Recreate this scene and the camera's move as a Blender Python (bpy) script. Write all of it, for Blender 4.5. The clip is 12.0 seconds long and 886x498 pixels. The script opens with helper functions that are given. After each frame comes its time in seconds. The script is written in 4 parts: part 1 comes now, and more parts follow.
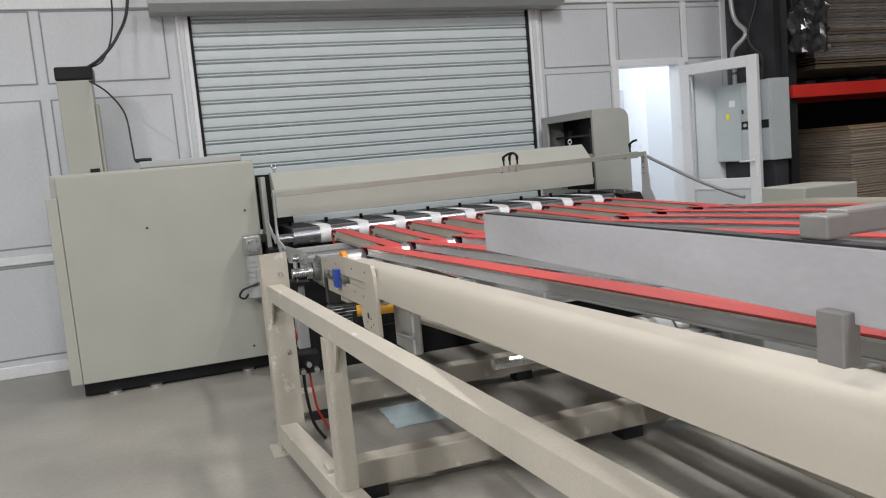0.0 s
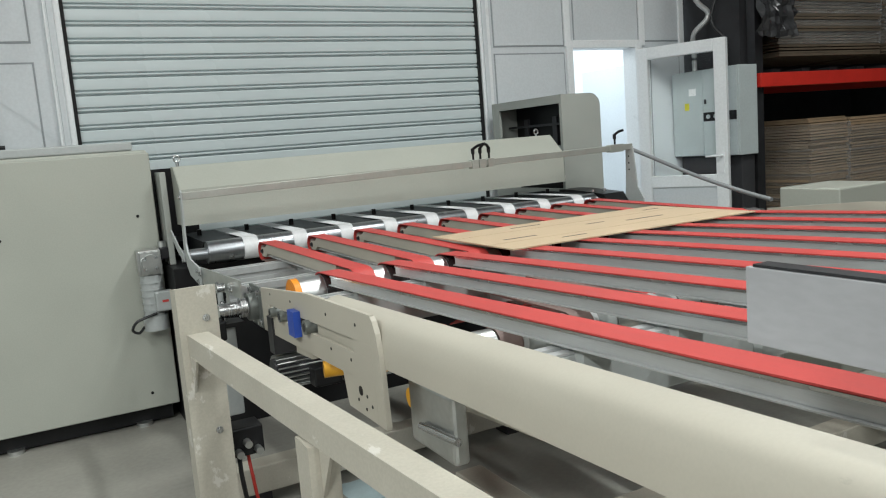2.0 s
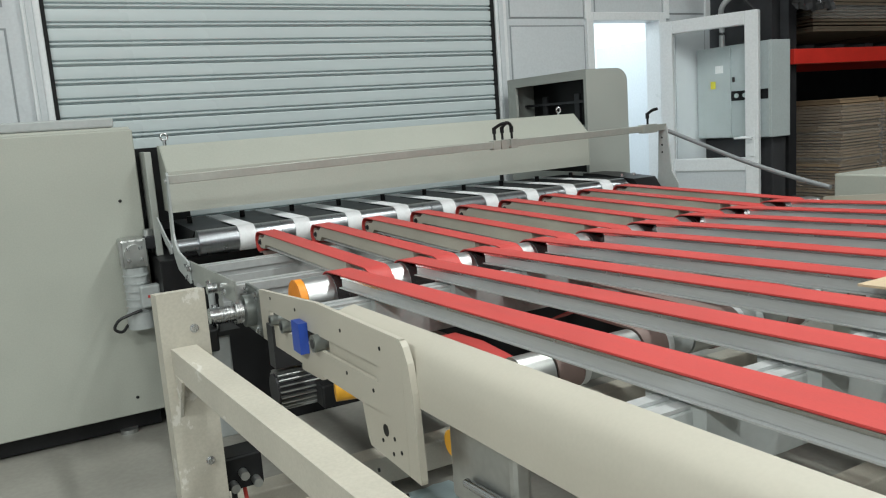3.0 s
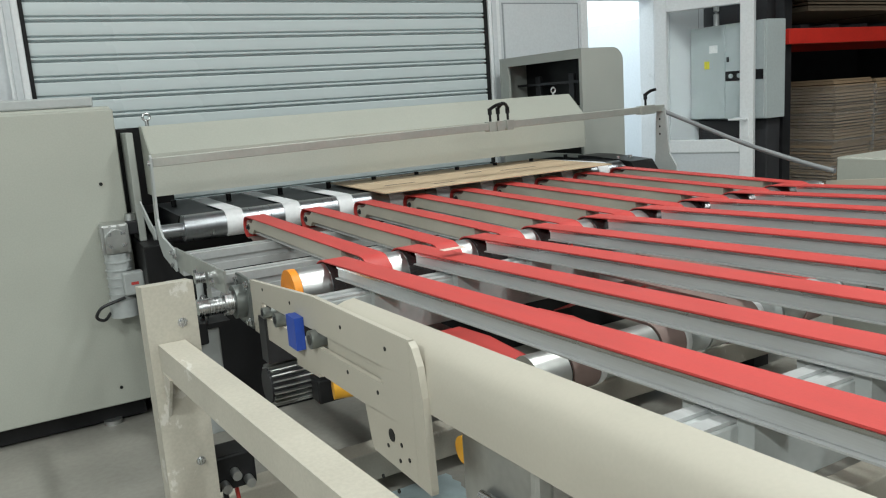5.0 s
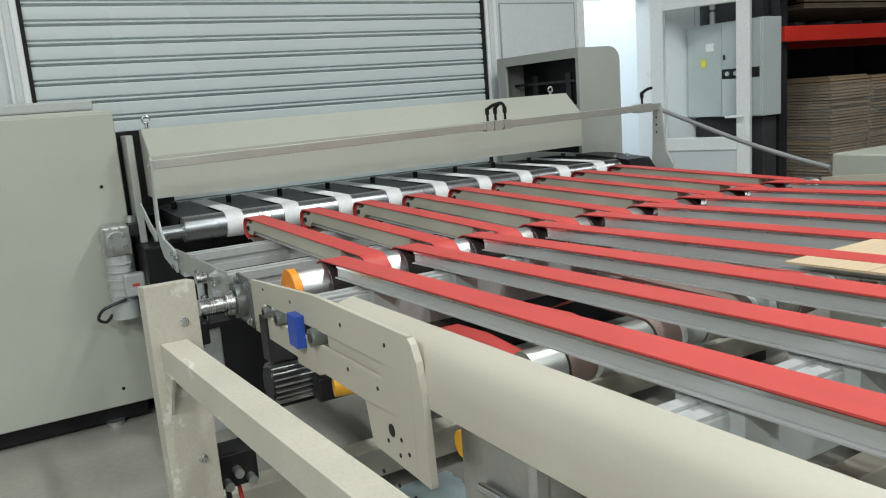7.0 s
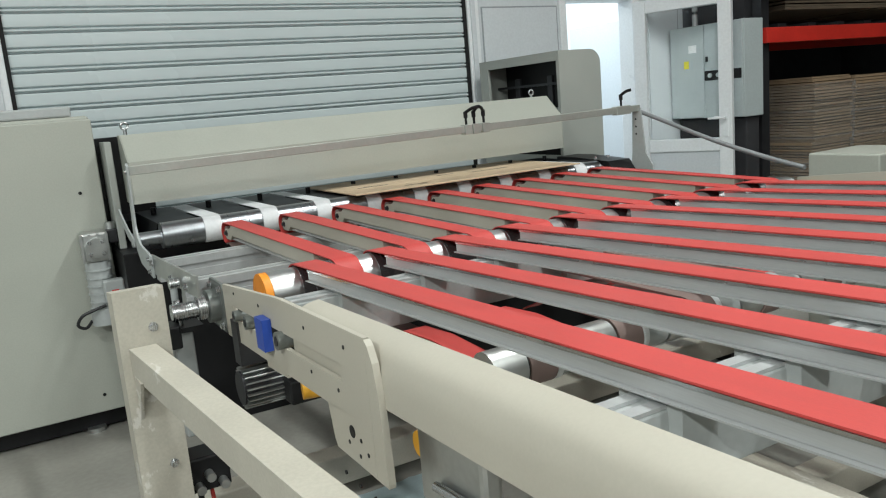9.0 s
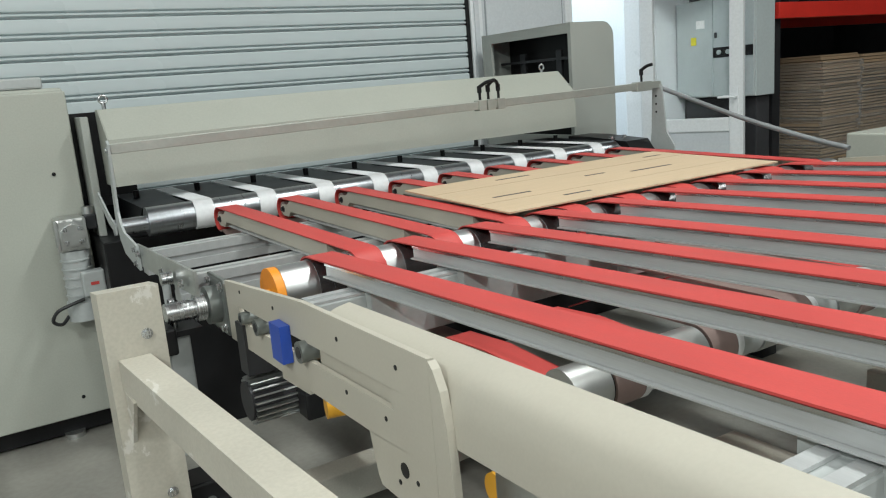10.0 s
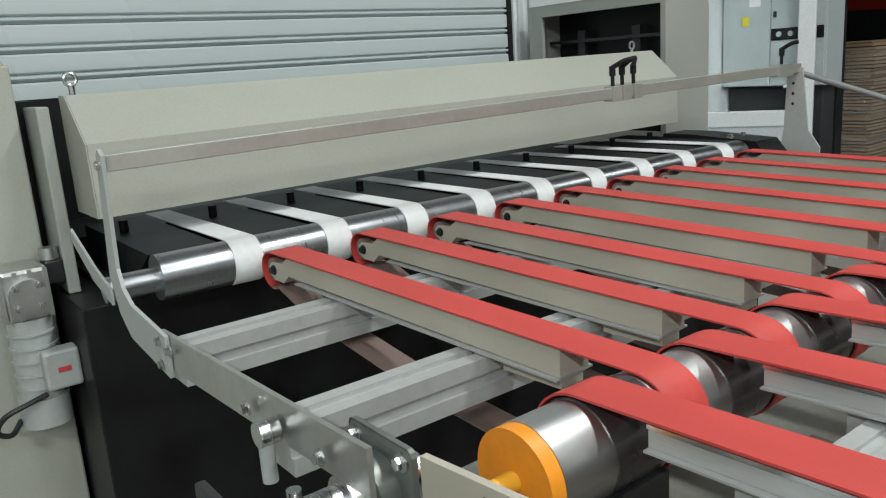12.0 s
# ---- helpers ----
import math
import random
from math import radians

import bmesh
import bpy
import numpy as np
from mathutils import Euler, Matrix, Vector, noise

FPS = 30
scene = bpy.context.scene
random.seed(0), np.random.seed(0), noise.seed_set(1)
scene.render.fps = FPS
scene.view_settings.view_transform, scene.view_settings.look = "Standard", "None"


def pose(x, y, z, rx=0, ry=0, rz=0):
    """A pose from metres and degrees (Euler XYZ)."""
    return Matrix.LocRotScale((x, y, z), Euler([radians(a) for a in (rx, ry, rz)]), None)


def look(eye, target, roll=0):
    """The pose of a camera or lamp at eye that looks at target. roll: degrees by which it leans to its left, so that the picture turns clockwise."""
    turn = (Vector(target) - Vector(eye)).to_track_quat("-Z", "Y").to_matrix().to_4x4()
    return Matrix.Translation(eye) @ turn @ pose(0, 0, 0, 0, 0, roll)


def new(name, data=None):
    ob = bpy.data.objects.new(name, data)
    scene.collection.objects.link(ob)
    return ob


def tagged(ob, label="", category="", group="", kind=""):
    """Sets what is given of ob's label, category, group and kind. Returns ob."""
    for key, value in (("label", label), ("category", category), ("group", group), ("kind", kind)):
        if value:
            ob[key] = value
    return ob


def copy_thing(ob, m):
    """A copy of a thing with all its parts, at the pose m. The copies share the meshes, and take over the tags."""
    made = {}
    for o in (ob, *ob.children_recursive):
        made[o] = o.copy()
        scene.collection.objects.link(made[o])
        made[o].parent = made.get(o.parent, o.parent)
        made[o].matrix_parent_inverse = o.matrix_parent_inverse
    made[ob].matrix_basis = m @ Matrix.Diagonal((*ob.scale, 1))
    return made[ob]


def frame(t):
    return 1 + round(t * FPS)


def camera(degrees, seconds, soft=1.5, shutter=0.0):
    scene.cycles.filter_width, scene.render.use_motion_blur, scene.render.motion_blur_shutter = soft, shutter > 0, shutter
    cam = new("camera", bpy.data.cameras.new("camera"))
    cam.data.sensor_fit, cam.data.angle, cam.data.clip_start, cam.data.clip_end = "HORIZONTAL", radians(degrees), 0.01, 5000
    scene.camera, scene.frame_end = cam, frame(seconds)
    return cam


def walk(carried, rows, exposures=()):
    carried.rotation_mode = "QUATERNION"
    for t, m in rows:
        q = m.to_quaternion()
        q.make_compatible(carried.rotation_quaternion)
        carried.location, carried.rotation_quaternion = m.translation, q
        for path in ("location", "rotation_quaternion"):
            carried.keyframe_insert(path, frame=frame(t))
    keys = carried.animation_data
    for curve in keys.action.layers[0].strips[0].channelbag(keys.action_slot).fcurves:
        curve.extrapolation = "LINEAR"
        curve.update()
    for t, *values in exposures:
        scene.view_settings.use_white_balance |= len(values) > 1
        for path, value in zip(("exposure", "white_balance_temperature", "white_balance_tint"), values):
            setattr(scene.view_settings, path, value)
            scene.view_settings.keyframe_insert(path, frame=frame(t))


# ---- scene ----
cam = camera(59.3, 12.0, soft=1.15)
PATH = [
    (0, (0.337, 0.443, 1.317), (0.996, 2.318, 1.091), -5.0),
    (0.5, (0.316, 0.699, 1.318), (1.083, 2.531, 1.08), -4.8),
    (1, (0.286, 0.987, 1.343), (1.19, 2.752, 1.085), -4.4),
    (1.5, (0.337, 1.282, 1.342), (1.249, 3.042, 1.081), -4.4),
    (2, (0.353, 1.584, 1.344), (1.277, 3.337, 1.076), -4.5),
    (2.5, (0.369, 1.788, 1.352), (1.298, 3.534, 1.057), -4.2),
    (3, (0.457, 1.998, 1.345), (1.384, 3.741, 1.026), -4.1),
    (5, (0.467, 2.12, 1.356), (1.424, 3.836, 0.982), -3.9),
    (5.5, (0.464, 2.111, 1.358), (1.421, 3.827, 0.985), -4.1),
    (6, (0.458, 2.105, 1.355), (1.416, 3.821, 0.983), -4.2),
    (6.5, (0.458, 2.102, 1.355), (1.415, 3.818, 0.982), -4.3),
    (8.5, (0.49, 2.06, 1.355), (1.457, 3.772, 0.988), -4.8),
    (9, (0.513, 2.047, 1.349), (1.483, 3.758, 0.984), -4.9),
    (9.5, (0.517, 2.086, 1.341), (1.482, 3.798, 0.971), -5.0),
    (10, (0.529, 2.385, 1.328), (1.543, 4.058, 0.913), -4.6),
    (10.5, (0.535, 2.648, 1.335), (1.578, 4.297, 0.896), -4.2),
    (11, (0.578, 2.959, 1.342), (1.618, 4.608, 0.895), -4.3),
    (11.5, (0.549, 3.262, 1.338), (1.6, 4.904, 0.893), -4.7),
    (12, (0.566, 3.592, 1.341), (1.737, 5.148, 0.884), -4.0),
]
walk(cam, [(t, look(eye, target, roll)) for t, eye, target, roll in PATH],
     [(0.0, 0.0, 6450, 12), (1.0, 0.0, 6400, 9), (2.5, 0.05, 6250, 1), (12.0, 0.08, 6250, 1)])
scene.view_settings.exposure = 0.0

# ---------------------------------------------------------------- light
world = bpy.data.worlds.new("world")
scene.world = world
world.use_nodes = True
world.node_tree.nodes["Background"].inputs[0].default_value = (0.75, 0.85, 1.0, 1)
world.node_tree.nodes["Background"].inputs[1].default_value = 0.05
LAMP_Z = 4.3


def area_lamp(name, loc, sx, sy, power, colour=(1.0, 0.985, 0.96), rot=(0, 0, 0)):
    d = bpy.data.lights.new(name, "AREA")
    d.shape, d.size, d.size_y, d.energy, d.color = "RECTANGLE", sx, sy, power, colour
    ob = new(name, d)
    ob.matrix_world = pose(*loc, *rot)
    return ob


# Unseen lamps; the last, at (6.6, 3.6), is added to brighten the rack.
for lx, ly, p in ((0.2, 0.6, 9), (2.9, 0.6, 48), (0.2, 3.9, 26), (2.9, 3.7, 84), (-2.6, 1.4, 168), (-2.6, -1.8, 178), (1.4, -2.4, 145), (6.6, 3.6, 36)):
    area_lamp("ceiling_lamp_light", (lx, ly, LAMP_Z - 0.09), 0.16, 1.3, p)
area_lamp("corridor_light", (4.9, 8.2, 2.75), 1.2, 0.8, 40, (0.9, 0.95, 1.0))

# ---------------------------------------------------------------- materials
def mat(name, colour, rough=0.5, metal=0.0, vary=0.08, scale=6.0, bump=0.0, bscale=60.0, streak=None, fine=0.03, coat=0.0):
    m = bpy.data.materials.new(name)
    m.use_nodes = True
    nt = m.node_tree
    b = nt.nodes["Principled BSDF"]
    b.inputs["Roughness"].default_value, b.inputs["Metallic"].default_value = rough, metal
    if coat:
        b.inputs["Coat Weight"].default_value = coat
    tc = nt.nodes.new("ShaderNodeTexCoord")
    mp = nt.nodes.new("ShaderNodeMapping")
    nt.links.new(tc.outputs["Object"], mp.inputs[0])
    if streak:
        mp.inputs["Scale"].default_value = streak
    n1 = nt.nodes.new("ShaderNodeTexNoise")
    n1.inputs["Scale"].default_value, n1.inputs["Detail"].default_value = scale, 6
    n2 = nt.nodes.new("ShaderNodeTexNoise")
    n2.inputs["Scale"].default_value, n2.inputs["Detail"].default_value = bscale, 3
    nt.links.new(mp.outputs[0], n1.inputs[0])
    nt.links.new(mp.outputs[0], n2.inputs[0])
    ramp = nt.nodes.new("ShaderNodeValToRGB")
    ramp.color_ramp.elements[0].position, ramp.color_ramp.elements[1].position = 0.3, 0.7
    ramp.color_ramp.elements[0].color = (*[c * (1 - vary) for c in colour], 1)
    ramp.color_ramp.elements[1].color = (*[min(1, c * (1 + vary)) for c in colour], 1)
    nt.links.new(n1.outputs["Fac"], ramp.inputs[0])
    mix = nt.nodes.new("ShaderNodeMix")
    mix.data_type, mix.blend_type = "RGBA", "MULTIPLY"
    mix.inputs[0].default_value = 1.0
    r2 = nt.nodes.new("ShaderNodeValToRGB")
    r2.color_ramp.elements[0].position, r2.color_ramp.elements[1].position = 0.35, 0.65
    r2.color_ramp.elements[0].color = (1 - fine * 2, 1 - fine * 2, 1 - fine * 2, 1)
    r2.color_ramp.elements[1].color = (1, 1, 1, 1)
    nt.links.new(n2.outputs["Fac"], r2.inputs[0])
    nt.links.new(ramp.outputs[0], mix.inputs[6])
    nt.links.new(r2.outputs[0], mix.inputs[7])
    nt.links.new(mix.outputs[2], b.inputs["Base Color"])
    rr = nt.nodes.new("ShaderNodeMapRange")
    rr.inputs["To Min"].default_value, rr.inputs["To Max"].default_value = max(0.02, rough - 0.08), min(1, rough + 0.08)
    nt.links.new(n1.outputs["Fac"], rr.inputs[0])
    nt.links.new(rr.outputs[0], b.inputs["Roughness"])
    if bump:
        bp = nt.nodes.new("ShaderNodeBump")
        bp.inputs["Strength"].default_value, bp.inputs["Distance"].default_value = bump, 0.002
        nt.links.new(n2.outputs["Fac"], bp.inputs["Height"])
        nt.links.new(bp.outputs[0], b.inputs["Normal"])
    return m


def scuff(m, colour, scale, low, amount=0.8):
    """Rubbed patches with ragged edges over a painted surface."""
    nt = m.node_tree
    b = nt.nodes["Principled BSDF"]
    src = b.inputs["Base Color"].links[0].from_socket
    tc = nt.nodes.new("ShaderNodeTexCoord")
    mp = nt.nodes.new("ShaderNodeMapping")
    mp.inputs["Scale"].default_value = (1.6, 0.6, 1.0)
    n = nt.nodes.new("ShaderNodeTexNoise")
    n.inputs["Scale"].default_value, n.inputs["Detail"].default_value, n.inputs["Roughness"].default_value = scale, 8, 0.65
    r = nt.nodes.new("ShaderNodeMapRange")
    r.inputs["From Min"].default_value, r.inputs["From Max"].default_value, r.inputs["To Max"].default_value = low, low + 0.03, amount
    mx = nt.nodes.new("ShaderNodeMix")
    mx.data_type = "RGBA"
    mx.inputs[7].default_value = (*colour, 1)
    nt.links.new(tc.outputs["Object"], mp.inputs[0])
    nt.links.new(mp.outputs[0], n.inputs[0])
    nt.links.new(n.outputs["Fac"], r.inputs[0])
    nt.links.new(r.outputs[0], mx.inputs[0])
    nt.links.new(src, mx.inputs[6])
    nt.links.new(mx.outputs[2], b.inputs["Base Color"])


CREAM = mat("cream_machine_paint", (0.40, 0.41, 0.365), 0.42, vary=0.04, scale=2.5, bump=0.05, bscale=160)
CREAM_WARM = mat("warm_cream_paint", (0.47, 0.44, 0.375), 0.5, vary=0.04, scale=3, bump=0.03, bscale=160, fine=0.015)
# Cream greyed for the housing and side plate, their shade mixed into it.
SHADED_CREAM = mat("shaded_cream_paint", (0.36, 0.375, 0.35), 0.42, vary=0.04, scale=3, bump=0.04, bscale=160)
CREAM_WORN = mat("worn_cream_paint", (0.48, 0.45, 0.385), 0.5, vary=0.07, scale=5, bump=0.08, bscale=140, fine=0.04)
WHITE = mat("white_wall_panel", (0.64, 0.67, 0.70), 0.38, vary=0.03, scale=1.5)
WHITE_PVC = mat("white_window_plastic", (0.82, 0.84, 0.86), 0.3, vary=0.02, scale=3)
SEAM = mat("grey_seam", (0.3, 0.32, 0.34), 0.6)
scuff(CREAM_WORN, (0.66, 0.64, 0.6), 7.0, 0.63, 0.65)
scuff(CREAM_WARM, (0.3, 0.28, 0.24), 9.0, 0.69, 0.35)
SHUTTER = mat("shutter_metal", (0.61, 0.675, 0.69), 0.26, 0.0, vary=0.025, scale=1.2, fine=0.004)
BLACK_GAP = mat("black_rubber_seal", (0.015, 0.015, 0.016), 0.6)
FLOOR = mat("polished_concrete", (0.31, 0.30, 0.27), 0.40, vary=0.2, scale=1.3, bump=0.06, bscale=40, fine=0.05)
STEEL = mat("brushed_steel", (0.62, 0.63, 0.64), 0.26, 1.0, vary=0.06, scale=8, streak=(60, 1, 1), bump=0.03)
BAR_GREY = mat("dull_bar_steel", (0.44, 0.455, 0.42), 0.4, 0.5, vary=0.06, scale=8)
CAST = mat("grey_cast_iron", (0.22, 0.235, 0.225), 0.42, 0.6, vary=0.12, scale=20, bump=0.1)
STEEL_LONG = mat("turned_steel", (0.60, 0.605, 0.61), 0.36, 1.0, vary=0.02, scale=4, streak=(3, 1, 1), fine=0.01)
STEEL_FEED = mat("dull_ground_steel", (0.44, 0.46, 0.49), 0.3, 1.0, vary=0.06, scale=9, streak=(14, 2, 2), bump=0.02)
# Dark steel for the belts' shadow and reflection on the drive roller.
BELT_SHADE = mat("belt_shade_steel", (0.16, 0.15, 0.155), 0.25, 0.8, vary=0.1, scale=8, streak=(10, 2, 2))
# Grey paint with the shadow on the guide bracket and tube in its colour.
SHADED_GREY = mat("shaded_grey_paint", (0.20, 0.195, 0.19), 0.45, vary=0.06)
ZINC = mat("zinc_plated_steel", (0.55, 0.56, 0.55), 0.34, 0.9, vary=0.1, scale=12)
ALU = mat("anodised_aluminium", (0.50, 0.51, 0.515), 0.36, 0.35, vary=0.05, scale=6, streak=(8, 0.3, 8))
GREY_PAINT = mat("grey_paint", (0.40, 0.42, 0.42), 0.45, vary=0.05)
BLADE = mat("galvanised_sheet", (0.448, 0.448, 0.472), 0.42, 0.15, vary=0.14, scale=3, streak=(1, 0.7, 2))
RED = mat("red_rubber_belt", (0.53, 0.058, 0.052), 0.55, vary=0.08, scale=7, bump=0.06, bscale=220, streak=(3, 0.6, 3))
RED_PAINT = mat("red_rack_paint", (0.6, 0.03, 0.02), 0.45)
BELT_BACK = mat("brown_belt_back", (0.22, 0.155, 0.14), 0.6)
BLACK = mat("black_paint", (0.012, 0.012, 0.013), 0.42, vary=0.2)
BLACK_BELT = mat("black_belt", (0.008, 0.009, 0.011), 0.5, vary=0.2)
DARK = mat("dark_steel", (0.05, 0.05, 0.055), 0.4, 0.6, vary=0.2)
WHITE_BAND = mat("white_belt", (0.82, 0.83, 0.85), 0.5, vary=0.04)
ORANGE = mat("orange_paint", (0.85, 0.30, 0.02), 0.45, vary=0.06, scale=20)
YELLOW = mat("yellow_paint", (0.75, 0.38, 0.03), 0.4, vary=0.06)
BLUE = mat("blue_plastic", (0.03, 0.08, 0.42), 0.4)
CARD = mat("corrugated_cardboard", (0.56, 0.43, 0.29), 0.75, vary=0.06, scale=9, bump=0.05, bscale=120, streak=(0.5, 12, 1))
CARD_DARK = mat("cardboard_edge", (0.34, 0.24, 0.14), 0.85, vary=0.2, scale=30)
PALE_BLUE = mat("pale_blue_plastic", (0.42, 0.52, 0.55), 0.4, vary=0.08, scale=8)
DARK_FILM = mat("dark_glossy_film", (0.035, 0.035, 0.038), 0.12, vary=0.3, scale=10)
# Cardboard for the upper shelf; the dimmer light there is in the brown.
CARD_SHADED = mat("shaded_stored_cardboard", (0.13, 0.10, 0.07), 0.7, vary=0.2, scale=5)
CARD_OLD = mat("stored_cardboard", (0.38, 0.27, 0.17), 0.8, vary=0.12, scale=6)
INK = mat("black_ink", (0.06, 0.05, 0.05), 0.7)
EBOX = mat("electrical_box_paint", (0.47, 0.52, 0.53), 0.4, vary=0.03)
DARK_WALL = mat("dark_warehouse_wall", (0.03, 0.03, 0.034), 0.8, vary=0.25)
CEILING = mat("ceiling_paint", (0.5, 0.5, 0.5), 0.8)
CABLE = mat("black_cable", (0.02, 0.02, 0.022), 0.5)
RED_CABLE = mat("red_cable", (0.55, 0.04, 0.03), 0.45)
GREY_HOSE = mat("grey_hose", (0.22, 0.23, 0.24), 0.5)
STICKER = mat("white_sticker", (0.85, 0.85, 0.85), 0.5)
WARN = mat("yellow_sticker", (0.75, 0.68, 0.05), 0.5)
PINK_SEAM = mat("pale_belt_joint", (0.75, 0.62, 0.55), 0.6)


def glass_mat():
    m = bpy.data.materials.new("window_glass")
    m.use_nodes = True
    b = m.node_tree.nodes["Principled BSDF"]
    b.inputs["Base Color"].default_value = (0.96, 0.98, 0.98, 1)
    b.inputs["Roughness"].default_value, b.inputs["Transmission Weight"].default_value, b.inputs["IOR"].default_value = 0.01, 1.0, 1.15
    return m


def film_mat():
    m = bpy.data.materials.new("clear_film")
    m.use_nodes = True
    b = m.node_tree.nodes["Principled BSDF"]
    b.inputs["Base Color"].default_value = (0.9, 0.9, 0.9, 1)
    b.inputs["Roughness"].default_value, b.inputs["Alpha"].default_value = 0.07, 0.2
    n = m.node_tree.nodes.new("ShaderNodeTexNoise")
    n.inputs["Scale"].default_value = 14
    n.inputs["Detail"].default_value = 4
    bp = m.node_tree.nodes.new("ShaderNodeBump")
    bp.inputs["Strength"].default_value, bp.inputs["Distance"].default_value = 1.0, 0.10
    m.node_tree.links.new(n.outputs["Fac"], bp.inputs["Height"])
    m.node_tree.links.new(bp.outputs[0], b.inputs["Normal"])
    return m


def glow(name, colour, strength):
    m = bpy.data.materials.new(name)
    m.use_nodes = True
    b = m.node_tree.nodes["Principled BSDF"]
    b.inputs["Emission Color"].default_value, b.inputs["Emission Strength"].default_value = (*colour, 1), strength
    return m


GLASS, WRAP = glass_mat(), film_mat()
TUBE = glow("lamp_diffuser", (1, 0.97, 0.92), 4)

for m in (BLACK, BLACK_BELT, BLACK_GAP):
    m.node_tree.nodes["Principled BSDF"].inputs["Specular IOR Level"].default_value = 0.22

# ---------------------------------------------------------------- mesh tools
def finish(bm, name, material, parent=None, smooth=False, bevel=0.0, segs=2):
    if bevel:
        bmesh.ops.bevel(bm, geom=[e for e in bm.edges if len(e.link_faces) == 2 and e.calc_face_angle(0) > 0.6], offset=bevel, segments=segs, affect="EDGES", profile=0.5)
    bmesh.ops.recalc_face_normals(bm, faces=bm.faces)
    me = bpy.data.meshes.new(name)
    bm.to_mesh(me)
    bm.free()
    me.materials.append(material)
    if smooth:
        for p in me.polygons:
            p.use_smooth = True
        me.set_sharp_from_angle(angle=radians(38))
    ob = new(name, me)
    ob.parent = parent
    return ob


def part(name, bm, material, parent, label="", smooth=False, bevel=0.0):
    ob = finish(bm, name, material, parent, smooth, bevel)
    if label:
        tagged(ob, label)
    return ob


def thing(name, loc, label, category, group="", kind=""):
    ob = new(name)
    ob.empty_display_size = 0.05
    ob.location = loc
    return tagged(ob, label, category, group, kind)


def bm_box(x0, x1, y0, y1, z0, z1, bm=None, m=None):
    bm = bm or bmesh.new()
    g = bmesh.ops.create_cube(bm, size=1)
    mm = Matrix.LocRotScale(((x0 + x1) / 2, (y0 + y1) / 2, (z0 + z1) / 2), None, (abs(x1 - x0), abs(y1 - y0), abs(z1 - z0)))
    bmesh.ops.transform(bm, matrix=(m @ mm) if m else mm, verts=g["verts"])
    return bm


def bm_cyl(a, b, r, seg=24, bm=None, r2=None, caps=True):
    bm = bm or bmesh.new()
    a, b = Vector(a), Vector(b)
    q = (b - a).to_track_quat("Z", "Y").to_matrix().to_4x4()
    g = bmesh.ops.create_cone(bm, cap_ends=caps, segments=seg, radius1=r, radius2=r if r2 is None else r2, depth=(b - a).length)
    bmesh.ops.transform(bm, matrix=Matrix.Translation((a + b) / 2) @ q, verts=g["verts"])
    return bm


def bm_prism(pts, axis, lo, hi, bm=None):
    """A polygon swept along an axis: pts are the other two coordinates in order."""
    bm = bm or bmesh.new()

    def put(p, v):
        return {"x": (v, p[0], p[1]), "y": (p[0], v, p[1]), "z": (p[0], p[1], v)}[axis]

    v0 = [bm.verts.new(put(p, lo)) for p in pts]
    v1 = [bm.verts.new(put(p, hi)) for p in pts]
    bm.faces.new(v0)
    bm.faces.new(v1[::-1])
    for i in range(len(pts)):
        j = (i + 1) % len(pts)
        bm.faces.new((v0[i], v0[j], v1[j], v1[i]))
    return bm


def bm_tube(points, r, seg=8, bm=None, steps=8):
    """A round tube through points, smoothed."""
    bm = bm or bmesh.new()
    ps = [Vector(p) for p in points]
    full = [ps[0]] + ps + [ps[-1]]
    path = []
    for i in range(1, len(full) - 2):
        p0, p1, p2, p3 = full[i - 1:i + 3]
        for k in range(steps):
            t = k / steps
            path.append(0.5 * ((2 * p1) + (p2 - p0) * t + (2 * p0 - 5 * p1 + 4 * p2 - p3) * t * t + (3 * p1 - p0 - 3 * p2 + p3) * t ** 3))
    path.append(ps[-1])
    rings = []
    for i, p in enumerate(path):
        d = (path[min(i + 1, len(path) - 1)] - path[max(i - 1, 0)]).normalized()
        q = d.to_track_quat("Z", "Y").to_matrix()
        rings.append([bm.verts.new(p + q @ Vector((r * math.cos(a), r * math.sin(a), 0))) for a in [2 * math.pi * k / seg for k in range(seg)]])
    for a, b in zip(rings, rings[1:]):
        for k in range(seg):
            bm.faces.new((a[k], a[(k + 1) % seg], b[(k + 1) % seg], b[k]))
    bm.faces.new(rings[0][::-1])
    bm.faces.new(rings[-1])
    return bm


def bm_strip(profile, x0, x1, thick, bm=None):
    """A belt: an open line of (y, z) given a thickness downwards of its normal, swept in x."""
    bm = bm or bmesh.new()
    n = len(profile)
    inner = []
    for i, (y, z) in enumerate(profile):
        a, b = profile[max(i - 1, 0)], profile[min(i + 1, n - 1)]
        d = Vector((b[0] - a[0], b[1] - a[1])).normalized()
        inner.append((y - d.y * thick, z + d.x * thick))
    rows = [[bm.verts.new((x, *p)) for p in profile] for x in (x0, x1)]
    rin = [[bm.verts.new((x, *p)) for p in inner] for x in (x0, x1)]
    for i in range(n - 1):
        bm.faces.new((rows[0][i], rows[1][i], rows[1][i + 1], rows[0][i + 1]))
        bm.faces.new((rin[0][i], rin[0][i + 1], rin[1][i + 1], rin[1][i]))
        for k in (0, 1):
            bm.faces.new((rows[k][i], rows[k][i + 1], rin[k][i + 1], rin[k][i]))
    for i in (0, n - 1):
        bm.faces.new((rows[0][i], rin[0][i], rin[1][i], rows[1][i]))
    return bm


